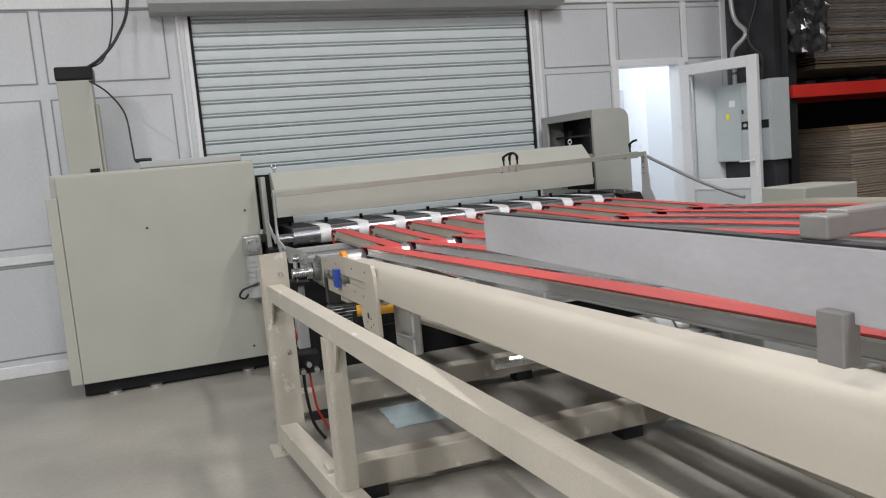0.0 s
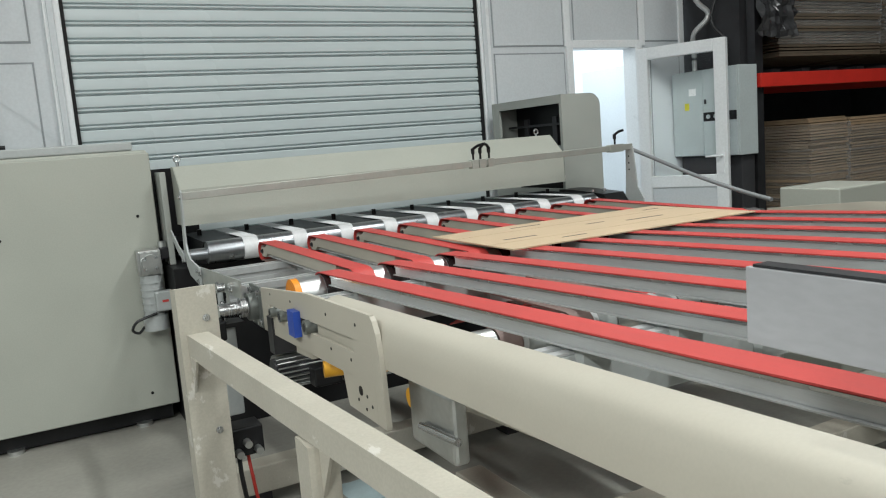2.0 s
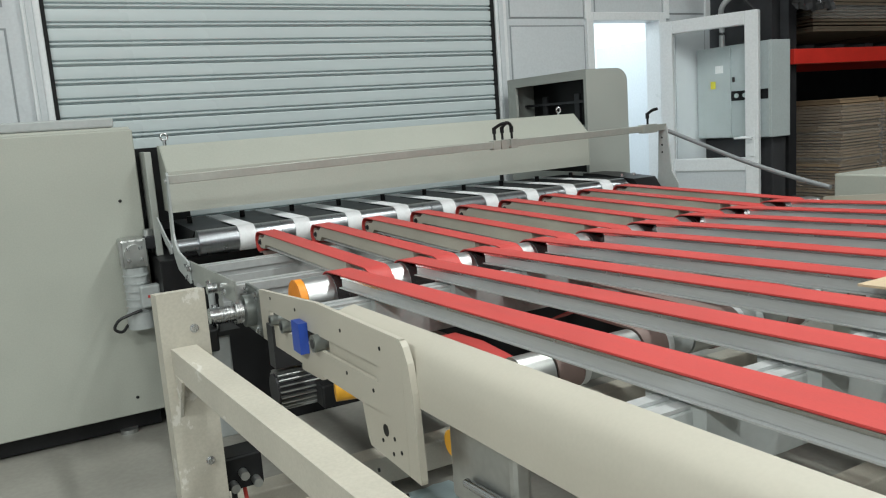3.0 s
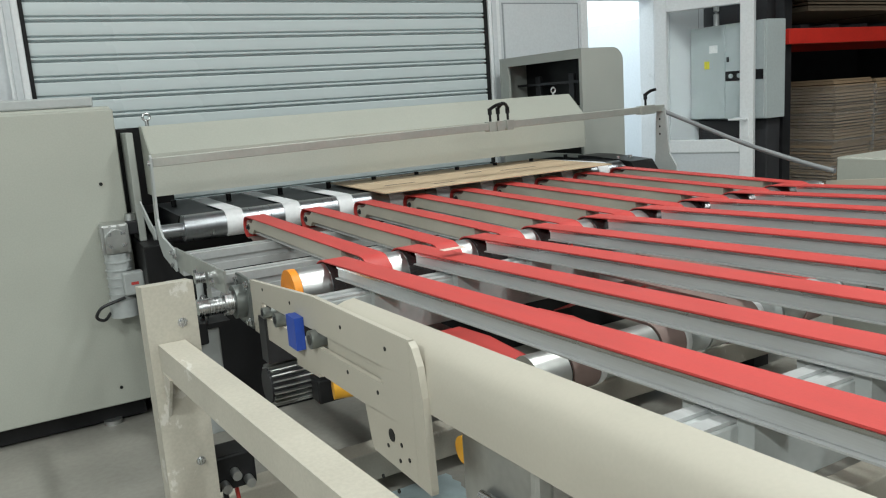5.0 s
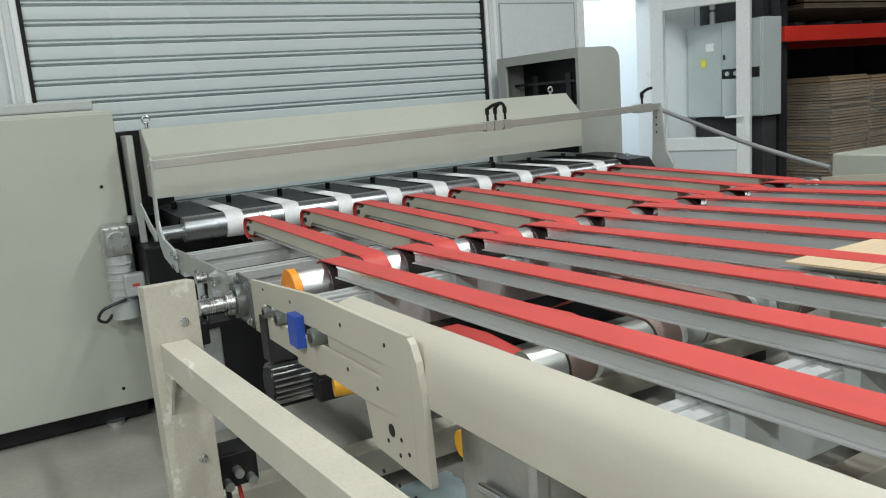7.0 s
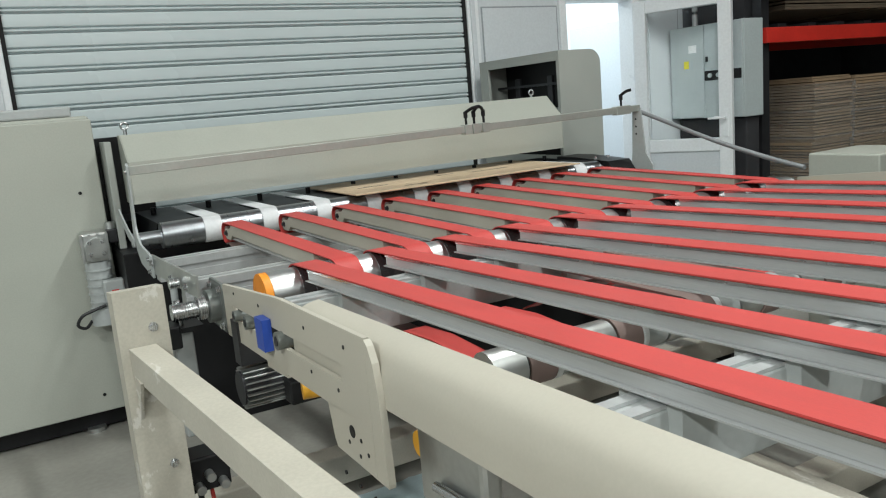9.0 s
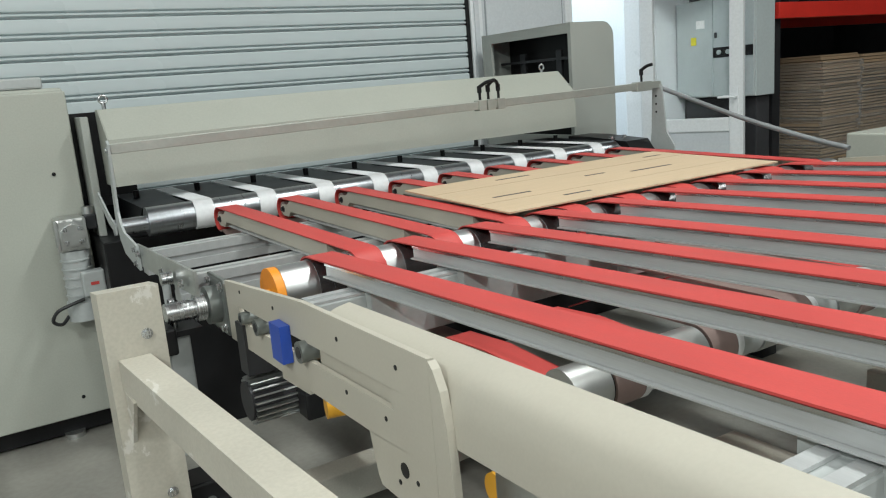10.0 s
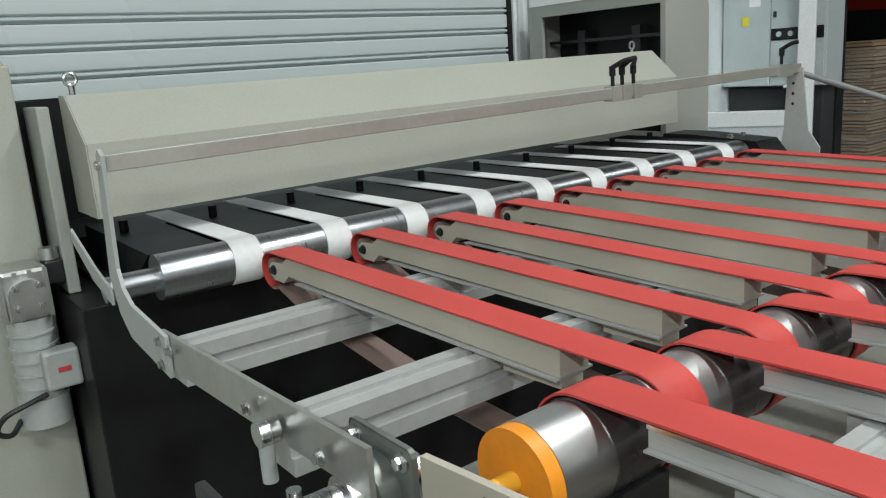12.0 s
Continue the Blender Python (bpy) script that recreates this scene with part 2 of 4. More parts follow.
def arc(cy, cz, r, a0, a1, n=10):
    return [(cy + r * math.cos(radians(a0 + (a1 - a0) * i / n)), cz + r * math.sin(radians(a0 + (a1 - a0) * i / n))) for i in range(n + 1)]


def bolt(name, loc, r, parent, axis=(0, -1, 0), material=None):
    p, a = Vector(loc), Vector(axis)
    bm = bm_cyl(p - a * 0.001, p + a * r * 0.25, r * 1.5, 16)
    bm_cyl(p + a * r * 0.25, p + a * r * 1.2, r, 6, bm)
    return part(name, bm, material or STEEL, parent)


# ---------------------------------------------------------------- setting
WY = 6.82           # the panel wall
SH0, SH1, SHT = 0.684, 3.551, 2.565
D0, D1, DT = 4.44, 5.118, 2.035
WEND = 5.70
floor = tagged(finish(bm_box(-7, 12, -6, 12, -0.2, 0), "floor", FLOOR), "smooth grey concrete factory floor with scuffs", "floor", kind="structure")
ceiling = tagged(finish(bm_box(-7, 12, -6, 12, 4.6, 4.8), "ceiling", CEILING), "plain grey factory ceiling", "ceiling", kind="structure")
for nm, b in (("wall_west", (-7.2, -7, -6, 12, 0, 4.6)), ("wall_south", (-7, 12, -6.2, -6, 0, 4.6))):
    tagged(finish(bm_box(*b), nm, WHITE), "plain white factory wall", "wall", kind="structure")
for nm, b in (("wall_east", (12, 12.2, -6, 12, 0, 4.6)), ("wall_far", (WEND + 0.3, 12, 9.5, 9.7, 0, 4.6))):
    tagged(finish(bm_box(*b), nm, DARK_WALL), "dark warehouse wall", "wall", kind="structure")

wall_north = tagged(new("wall_north"), "white panelled partition wall with a roller shutter and a door", "wall", kind="structure")
for b in ((-7, SH0, 0, 4.6), (SH0, SH1, SHT + 0.25, 4.6), (SH1, D0, 0, 4.6), (D0, D1, DT, 4.6), (D1, WEND, 0, 4.6)):
    part("wall_section", bm_box(b[0], b[1], WY, WY + 0.12, b[2], b[3]), WHITE, wall_north)


def raised_panel(x0, x1, z0, z1):
    """A panel with a thin dark seam round it, standing 6 mm proud."""
    part("panel", bm_box(x0, x1, WY - 0.008, WY - 0.001, z0, z1), WHITE, wall_north, bevel=0.003)
    g = 0.011
    bm = bm_box(x0 - g, x1 + g, WY - 0.003, WY - 0.0005, z0 - g, z1 + g)
    part("seam", bm, SEAM, wall_north)


for x0, x1 in ((-3.6, -2.6), (-2.5, -1.5), (-1.4, -0.42), (-0.335, 0.49)):
    raised_panel(x0, x1, 0.95, 1.99)
    raised_panel(x0, x1, 2.12, 2.62)
    raised_panel(x0, x1, 0.14, 0.80)
    raised_panel(x0, x1, 2.75, 4.4)
raised_panel(3.70, 4.36, 2.06, 2.56)
raised_panel(3.70, 4.36, 0.14, 1.99)
raised_panel(4.48, 5.16, 2.09, 2.56)
raised_panel(5.24, 5.63, 2.09, 2.56)
raised_panel(5.30, 5.63, 0.14, 1.99)
for x0, x1, z in ((-7, SH0 - 0.1, 2.62), (SH1 + 0.1, WEND, 2.60)):
    tagged(finish(bm_box(x0, x1, WY - 0.03, WY - 0.001, z + 0.02, z + 0.09), "trim", WHITE_PVC, bevel=0.006), "white trim strip along the panelled wall", "trim", kind="structure")
tagged(finish(bm_box(-7, SH0 - 0.12, WY - 0.035, WY - 0.001, 0.83, 0.89), "trim", WHITE_PVC, bevel=0.006), "white cable trunking along the panelled wall", "trim", kind="structure")
tagged(finish(bm_box(-7, SH0 - 0.12, WY - 0.03, WY - 0.001, 0.0, 0.09), "baseboard", WHITE_PVC, bevel=0.006), "scuffed white baseboard", "baseboard", kind="structure")
for x in (4.40, 5.20, 5.66):
    tagged(finish(bm_box(x - 0.03, x + 0.03, WY - 0.022, WY - 0.001, 2.045, 2.69), "trim", WHITE_PVC, bevel=0.005), "white mullion between wall panels", "trim", kind="structure")

# roller shutter
shutter = tagged(new("roller_shutter"), "closed light grey corrugated steel roller shutter", "roller shutter", kind="structure")
PITCH = 0.1033


def slat_mesh():
    prof = [(0.006, 0), (0.004, 0.004), (-0.012, 0.0075), (-0.016, 0.012), (-0.016, 0.017), (-0.012, 0.0205), (0.004, 0.024), (0.006, 0.028), (-0.010, 0.031), (-0.0135, 0.034), (-0.0145, 0.040), (-0.0148, 0.066), (-0.0142, 0.094), (-0.010, 0.0990), (0.004, 0.1015)]
    bm = bmesh.new()
    a = [bm.verts.new((SH0 + 0.012, y, z)) for y, z in prof]
    b = [bm.verts.new((SH1 - 0.012, y, z)) for y, z in prof]
    c = [bm.verts.new((SH0 + 0.012, 0.012, z)) for y, z in (prof[0], prof[-1])]
    d = [bm.verts.new((SH1 - 0.012, 0.012, z)) for y, z in (prof[0], prof[-1])]
    for i in range(len(prof) - 1):
        bm.faces.new((a[i], a[i + 1], b[i + 1], b[i]))
    bm.faces.new((c[0], d[0], d[1], c[1]))
    bm.faces.new((a[0], b[0], d[0], c[0]))
    bm.faces.new((a[-1], c[1], d[1], b[-1]))
    bm.faces.new(a[::-1] + [c[0], c[1]])
    bm.faces.new(b + [d[1], d[0]])
    return bm


first = part("slat", slat_mesh(), SHUTTER, shutter, smooth=True)
first.location = (0, WY + 0.02, 0.043)
for k in range(1, 25):
    o = new("slat", first.data)
    o.parent, o.location = shutter, (0, WY + 0.02, 0.043 + k * PITCH)
for x0, x1 in ((SH0 - 0.008, SH0 + 0.014), (SH1 - 0.014, SH1 + 0.008)):
    part("guide_seal", bm_box(x0, x1, WY - 0.012, WY + 0.06, 0, SHT + 0.1), BLACK_GAP, shutter)
for x0, x1 in ((SH0 - 0.10, SH0 - 0.008), (SH1 + 0.008, SH1 + 0.10)):
    part("guide_rail", bm_box(x0, x1, WY - 0.03, WY - 0.001, 0, SHT + 0.05), WHITE_PVC, shutter, bevel=0.006)
    part("guide_rail", bm_box(x0 + 0.02, x1 - 0.035, WY - 0.045, WY - 0.03, 0, SHT + 0.05), WHITE, shutter, bevel=0.004)
hood_pts = [(WY - 0.001, 2.57), (WY - 0.2, 2.57), (WY - 0.26, 2.62), (WY - 0.26, 2.92), (WY - 0.2, 2.98), (WY - 0.001, 2.98)]
part("shutter_box", bm_prism(hood_pts, "x", SH0 - 0.28, SH1 + 0.26), GREY_PAINT, shutter, bevel=0.004)

# doorway, corridor behind it and the open glazed door
door_frame = tagged(new("door_1"), "white plastic doorway standing open to a bright corridor", "doorway", kind="structure")
part("jamb", bm_box(D0 - 0.06, D0 + 0.004, WY - 0.025, WY + 0.14, 0, DT + 0.06), WHITE_PVC, door_frame, bevel=0.005)
part("jamb", bm_box(D1 - 0.004, D1 + 0.07, WY - 0.025, WY + 0.14, 0, DT + 0.06), WHITE_PVC, door_frame, bevel=0.005)
part("lintel", bm_box(D0 + 0.0045, D1 - 0.0045, WY - 0.024, WY + 0.139, DT - 0.004, DT + 0.06), WHITE_PVC, door_frame, bevel=0.005)
part("threshold", bm_box(D0, D1, WY - 0.02, WY + 0.14, 0.001, 0.02), ZINC, door_frame)
for nm, b in (("wall_corridor_back", (4.0, 7.2, 9.2, 9.3, 0, 2.9)), ("wall_corridor_left", (3.9, 4.0, WY + 0.12, 9.3, 0, 2.9)), ("wall_corridor_right", (6.0, 6.1, WY + 0.12, 9.3, 0, 2.9))):
    tagged(finish(bm_box(*b), nm, WHITE_PVC), "white corridor wall", "wall", kind="structure")
tagged(finish(bm_box(4.0, 6.0, WY + 0.12, 9.2, 2.85, 2.95), "ceiling_corridor", WHITE_PVC), "white corridor ceiling", "ceiling", kind="structure")
door2 = tagged(new("door_2"), "closed white corridor door with a raised frame", "door", kind="structure")
part("leaf", bm_box(5.55, 6.0 - 0.002, 9.12, 9.2, 0, 2.0), WHITE, door2, bevel=0.008)
part("leaf_panel", bm_box(5.965, 5.998, 7.7, 8.6, 0.0, 2.0), WHITE, door2, bevel=0.006)
part("frame", bm_box(5.94, 5.999, 7.6, 7.69, 0.0, 2.1), WHITE_PVC, door2, bevel=0.006)
plate = tagged(finish(bm_box(5.42, 5.5, 9.185, 9.199, 1.2, 1.34), "light_switch", WHITE_PVC, bevel=0.004), "white wall switch in the corridor", "switch")

leaf_ang = math.degrees(math.atan2(6.10 - 6.80, 5.42 - 5.125))
glazed_door = thing("glazed_door", (5.125, WY - 0.03, 0), "white plastic glazed door standing open on its hinges", "door")
glazed_door.rotation_euler = (0, 0, radians(leaf_ang))
LW, LH = 0.76, 2.01
for nm, b in (("stile", (0, 0.10, 0.03, LH)), ("stile", (LW - 0.10, LW, 0.03, LH)), ("top_rail", (0.10, LW - 0.10, LH - 0.10, LH)), ("middle_rail", (0.10, LW - 0.10, 0.82, 0.92)), ("bottom_rail", (0.10, LW - 0.10, 0.03, 0.15))):
    part(nm, bm_box(b[0], b[1], -0.03, 0.03, b[2], b[3]), WHITE_PVC, glazed_door, bevel=0.007)
part("lower_panel", bm_box(0.10, LW - 0.10, -0.016, 0.016, 0.15, 0.82), WHITE, glazed_door, bevel=0.003)
pane = part("pane", bm_box(0.10, LW - 0.10, -0.003, 0.003, 0.92, LH - 0.10), GLASS, glazed_door, "clear glass pane")
pane.visible_shadow = False
for s in (-1, 1):
    bm = bm_box(LW - 0.065, LW - 0.03, s * 0.03, s * 0.04, 0.93, 1.13)
    bm_cyl((LW - 0.047, s * 0.03, 1.07), (LW - 0.047, s * 0.075, 1.07), 0.009, 12, bm)
    bm_cyl((LW - 0.047, s * 0.07, 1.07), (LW - 0.17, s * 0.07, 1.07), 0.008, 12, bm)
    part("handle", bm, WHITE_PVC, glazed_door, "white lever handle", smooth=True)

# ---------------------------------------------------------------- electrical box and rack
col = tagged(finish(bm_box(5.76, 5.98, 6.25, WY + 0.1, 0, 4.59), "column", DARK_WALL), "dark painted steel column", "column", kind="structure")
ebox = thing("electrical_cabinet", (5.63, 6.45, 1.06), "grey steel electrical cabinet hung on a dark column", "electrical box")
EX, EY0, EY1, EZ0, EZ1 = 5.52, 6.08, 6.80, 1.06, 1.79


def ebx(name, b, m, label="", bevel=0.004):
    bm = bm_box(b[0] - 5.63, b[1] - 5.63, b[2] - 6.45, b[3] - 6.45, b[4] - 1.06, b[5] - 1.06)
    return part(name, bm, m, ebox, label, bevel=bevel)


ebx("body", (EX + 0.02, 5.755, EY0, EY1, EZ0, EZ1), EBOX, bevel=0.006)
ebx("door", (EX, EX + 0.019, EY0 + 0.005, 6.445, EZ0 + 0.005, EZ1 - 0.005), EBOX)
ebx("door", (EX, EX + 0.019, 6.45, EY1 - 0.005, EZ0 + 0.005, EZ1 - 0.005), EBOX)
strip = ebx("control_strip", (EX - 0.006, EX - 0.0005, 6.09, 6.44, 1.355, 1.43), BLACK, "black control strip with dials")
for y in (6.22, 6.30, 6.38):
    bm = bm_cyl((EX - 0.006 - 5.63, y - 6.45, 1.393 - 1.06), (EX - 0.02 - 5.63, y - 6.45, 1.393 - 1.06), 0.017, 14)
    part("dial", bm, EBOX, strip)
ebx("sticker", (EX - 0.003, EX - 0.0005, 6.52, 6.60, 1.58, 1.64), STICKER, "white paper sticker", 0)
ebx("warning_sticker", (EX - 0.003, EX - 0.0005, 6.60, 6.65, 1.46, 1.52), WARN, "yellow warning sticker", 0)
ebx("latch", (EX - 0.012, EX - 0.0005, 6.405, 6.425, 1.50, 1.54), DARK)
tagged(finish(bm_box(5.60, 5.756, 6.12, 6.79, 0, 1.055), "cabinet_stand", DARK_WALL, bevel=0.01), "dark stand under the electrical cabinet", "stand")
conduit = tagged(finish(bm_tube([(5.6, 6.6, 1.79), (5.6, 6.6, 1.95), (5.55, 6.55, 2.1), (5.62, 6.45, 2.25), (5.6, 6.6, 2.5), (5.6, 6.6, 3.4)], 0.022, 10), "conduit", ALU, smooth=True), "grey flexible conduit above the electrical cabinet", "conduit")
conduit2 = tagged(finish(bm_tube([(5.65, 6.3, 1.79), (5.66, 6.3, 2.0), (5.6, 6.4, 2.2), (5.68, 6.35, 2.6), (5.68, 6.35, 3.4)], 0.014, 10), "conduit", CABLE, smooth=True), "black flexible conduit above the electrical cabinet", "conduit")

rack = thing("pallet_rack", (7.4, 6.8, 0), "tall pallet rack with a red beam and dark uprights", "rack")
RX0, RX1, RY0, RY1 = 5.80, 9.6, 6.13, 7.3
for x in (RX0, RX1):
    for y in (RY0, RY1):
        part("upright", bm_box(x - 7.4, x + 0.09 - 7.4, y - 6.8, y + 0.08 - 6.8, 0, 4.2), DARK, rack)
for y in (RY0 - 0.051, RY1 + 0.081):
    part("beam", bm_box(RX0 - 7.4, RX1 - 7.4, y - 6.8, y + 0.05 - 6.8, 1.60, 1.715), RED_PAINT, rack, "red shelf beam", bevel=0.004)
for k in range(9):
    x = RX0 + 0.25 + k * 0.38
    part("slat", bm_box(x - 7.4, x + 0.1 - 7.4, RY0 + 0.04 - 6.8, RY1 - 6.8, 1.716, 1.75), DARK, rack)


def card_stack(name, x0, x1, y0, y1, z0, z1, label, step=0.026, paper=None):
    st = thing(name, ((x0 + x1) / 2, (y0 + y1) / 2, z0), label, "cardboard stack", "stored cardboard stacks")
    z = 0.0
    rng = random.Random(int(x0 * 100 + z0 * 10))
    hx, hy = (x1 - x0) / 2, (y1 - y0) / 2
    if z0 < 0.5:
        for x in (-hx, -0.05, hx - 0.1):
            part("pallet_block", bm_box(x, x + 0.1, -hy, hy, 0.0, 0.1), CARD_DARK, st)
        part("pallet_deck", bm_box(-hx, hx, -hy, hy, 0.1, 0.125), CARD_DARK, st)
        z = 0.126
    bm, bm2 = bmesh.new(), bmesh.new()
    while z + step < z1 - z0:
        j, k = rng.uniform(-0.022, 0.016), rng.uniform(-0.022, 0.016)
        bm_box(-hx + j, hx + j, -hy + k, hy + k, z, z + step * rng.uniform(0.5, 0.9), bm if rng.random() < 0.6 else bm2)
        z += step
    tagged(part("layered_board", bm, paper or CARD_OLD, st), kind="stuff")
    tagged(part("layered_board", bm2, paper or CARD_DARK, st), kind="stuff")
    for s in range(5):
        a = 0.1 + (z1 - z0 - 0.2) * s / 5
        g = 0.012 + 0.003 * s
        part("stretch_wrap", bm_box(-hx - g, hx + g, -hy - g, hy + g, a, a + (z1 - z0) / 5.5), WRAP, st, "glossy clear stretch film")
    return st


card_stack("cardboard_stack", 6.72, 7.26, 6.32, 7.2, 0, 1.34, "stack of brown cardboard sheets wrapped in stretch film")
card_stack("cardboard_stack", 7.28, 8.0, 6.30, 7.2, 0, 1.30, "stack of brown cardboard sheets wrapped in stretch film")
card_stack("cardboard_stack", 8.05, 9.0, 6.32, 7.2, 0, 1.22, "stack of brown cardboard sheets wrapped in stretch film")
# Upper loads: their shade is carried by the darker board colour.
card_stack("cardboard_stack", 6.2, 7.6, 6.22, 7.2, 1.86, 3.4, "large dark film-wrapped block of cardboard sheets on the rack", paper=CARD_SHADED)
card_stack("cardboard_stack", 7.7, 9.3, 6.22, 7.2, 1.86, 3.3, "large dark film-wrapped block of cardboard sheets on the rack", paper=CARD_SHADED)

# ---------------------------------------------------------------- side cabinet
def at0(b, o):
    return (b[0] - o[0], b[1] - o[0], b[2] - o[1], b[3] - o[1], b[4] - o[2], b[5] - o[2])


CO = (0.3, 6.2, 0.0)
CF = 5.80
cab = thing("machine_cabinet", CO, "large cream steel machine cabinet on a black plinth", "machine cabinet")
part("plinth", bm_box(*at0((-0.28, 0.90, CF + 0.06, 6.6, 0.012, 0.14), CO)), BLACK, cab, "black recessed plinth")
part("body", bm_box(*at0((-0.31, 0.925, CF + 0.012, 6.62, 0.10, 1.43), CO)), CREAM, cab, bevel=0.012)
part("front_panel", bm_box(*at0((-0.275, 0.93, CF - 0.012, CF + 0.011, 0.10, 1.415), CO)), CREAM, cab, bevel=0.006)
part("side_panel", bm_box(*at0((-0.345, -0.277, CF - 0.008, CF + 0.011, 0.10, 1.29), CO)), CREAM, cab, bevel=0.006)
part("top_cover", bm_box(*at0((0.22, 0.86, CF + 0.02, 6.4, 1.431, 1.475), CO)), GREY_PAINT, cab, "raised grey top cover", bevel=0.008)
for x, z in ((0.22, 1.05), (0.84, 1.10), (0.80, 0.18)):
    bolt("screw", (x - CO[0], CF - 0.0125 - CO[1], z), 0.005, cab, material=BLACK)
for x in (-0.1, 0.15, 0.75):
    part("foot", bm_cyl((x - CO[0], CF + 0.05 - CO[1], 0.0), (x - CO[0], CF + 0.05 - CO[1], 0.02), 0.04, 20), ZINC, cab, smooth=True)
OO = (-0.12, 6.35, 1.431)
cpost = thing("cable_column", OO, "cream sheet-steel cable column on the machine cabinet", "cable column")
part("column", bm_box(*at0((-0.235, -0.02, 6.25, 6.45, 1.431, 2.06), OO)), CREAM, cpost, bevel=0.006)
part("flange", bm_box(*at0((-0.245, 0.01, 6.23, 6.46, 1.431, 1.437), OO)), CREAM, cpost)
part("side_rib", bm_box(*at0((-0.019, 0.0, 6.28, 6.44, 1.437, 1.9), OO)), CREAM, cpost, bevel=0.003)
part("cable_entry", bm_box(*at0((-0.24, -0.005, 6.24, 6.46, 2.061, 2.15), OO)), BLACK, cpost, "black rubber cable entry", bevel=0.012)
part("label_plate", bm_box(*at0((-0.1, -0.04, 6.238, 6.249, 1.44, 1.465), OO)), BLACK, cpost)
for pts, r, nm in (([(-0.05, 6.3, 2.14), (0.06, 6.25, 2.2), (0.18, 6.3, 2.35), (0.27, 6.4, 2.6), (0.3, 6.5, 3.2), (0.3, 6.6, 4.3)], 0.011, "thick black cable bundle rising from the cable column"),
                   ([(-0.04, 6.3, 2.14), (0.08, 6.3, 2.21), (0.16, 6.4, 2.5), (0.17, 6.6, 3.2), (0.2, 6.6, 4.3)], 0.006, "thin black cable rising from the cable column"),
                   ([(-0.03, 6.25, 2.05), (0.08, 6.1, 1.95), (0.17, 6.0, 1.8), (0.19, 5.95, 1.6), (0.2, 5.92, 1.485), (0.25, 5.9, 1.482)], 0.006, "thin black cable hanging to the cabinet top")):
    tagged(finish(bm_tube(pts, r, 8), "cable", CABLE, smooth=True), nm, "cable")
tagged(finish(bm_tube([(0.2, 5.9, 1.485), (0.24, 5.9, 1.487), (0.3, 5.9, 1.485)], 0.012, 8), "cable_gland", BLACK, smooth=True), "black cable gland on the cabinet top", "cable gland")

# gear motor on the cabinet front
GO = (0.855, CF - 0.09, 0.475)
gear = thing("gear_motor", GO, "small silver gear motor on the cabinet front", "gear motor")
for k in range(5):
    part("fin_ring", bm_cyl((0, 0, 0.15 + k * 0.035), (0, 0, 0.156 + k * 0.035), 0.0565, 28), GREY_PAINT, gear, smooth=True)
part("worm_cover", bm_cyl((0, -0.075, 0.395), (0, -0.05, 0.395), 0.042, 24), ZINC, gear, "round cast cover", smooth=True)
for a in range(4):
    bolt("bolt", (0.036 * math.cos(a * 1.5708 + 0.78), -0.075, 0.395 + 0.036 * math.sin(a * 1.5708 + 0.78)), 0.006, gear)
part("gearbox", bm_box(-0.055, 0.055, -0.05, 0.075, 0.33, 0.46), ZINC, gear, "cast aluminium gearbox", bevel=0.012)
for k in range(4):
    part("rib", bm_box(-0.06 + k * 0.034, -0.05 + k * 0.034, -0.056, -0.05, 0.335, 0.455), ZINC, gear)
part("motor_body", bm_cyl((0, 0, 0.09), (0, 0, 0.33), 0.052, 28), GREY_PAINT, gear, "grey cylindrical motor", smooth=True)
part("fan_cover", bm_cyl((0, 0, 0.05), (0, 0, 0.125), 0.06, 28), GREY_PAINT, gear, smooth=True)
tbox = part("terminal_box", bm_box(0.0, 0.085, -0.085, -0.03, 0.15, 0.25), GREY_PAINT, gear, bevel=0.008)
part("nameplate", bm_box(0.03, 0.06, -0.0875, -0.0855, 0.195, 0.207), RED, tbox, "small red nameplate")
part("cable", bm_tube([(0.0, -0.06, 0.14), (-0.05, -0.07, 0.13), (-0.10, -0.06, 0.11), (-0.12, -0.04, 0.07), (-0.09, -0.03, 0.05), (-0.06, 0.0, 0.07)], 0.007, 8), CABLE, gear, smooth=True)
part("flange", bm_box(0.056, 0.10, -0.01, 0.05, 0.40, 0.46), DARK, gear, bevel=0.006)
part("clamp_head", bm_cyl((0.075, 0.02, 0.4605), (0.075, 0.02, 0.49), 0.022, 18), ZINC, gear, smooth=True)

# ---------------------------------------------------------------- cutting machine behind the conveyor
MO = (2.2, 6.0, 0.0)
machine = thing("die_cutter", MO, "cream and black board cutting machine with a long hinged guard", "machine")
part("body", bm_box(*at0((0.94, 3.87, 5.52, 6.5, 0.0, 0.84), MO)), BLACK, machine, "black machine body", bevel=0.004)
part("rear_bed", bm_box(*at0((0.96, 3.40, 6.02, 6.48, 0.8405, 0.925), MO)), BLACK, machine, "black rear bed")
part("far_bearing_block", bm_prism([(a - MO[1], b - MO[2]) for a, b in ((5.27, 0.845), (5.24, 0.90), (5.30, 0.965), (5.60, 0.985), (5.74, 0.985), (5.74, 0.845))], "x", 3.44 - MO[0], 3.60 - MO[0]), BLACK, machine, "black bearing block at the roller end", bevel=0.006)
for xa in (3.46, 3.55):
    bolt("bolt", (xa - MO[0], 5.42 - MO[1], 0.974), 0.011, machine, (0, 0, 1))
GX0, GX1 = 1.025, 3.42
gp = [(5.84, 1.345), (5.785, 1.345), (5.655, 1.23), (5.648, 1.04), (5.656, 1.04), (5.663, 1.226), (5.788, 1.337), (5.84, 1.337)]


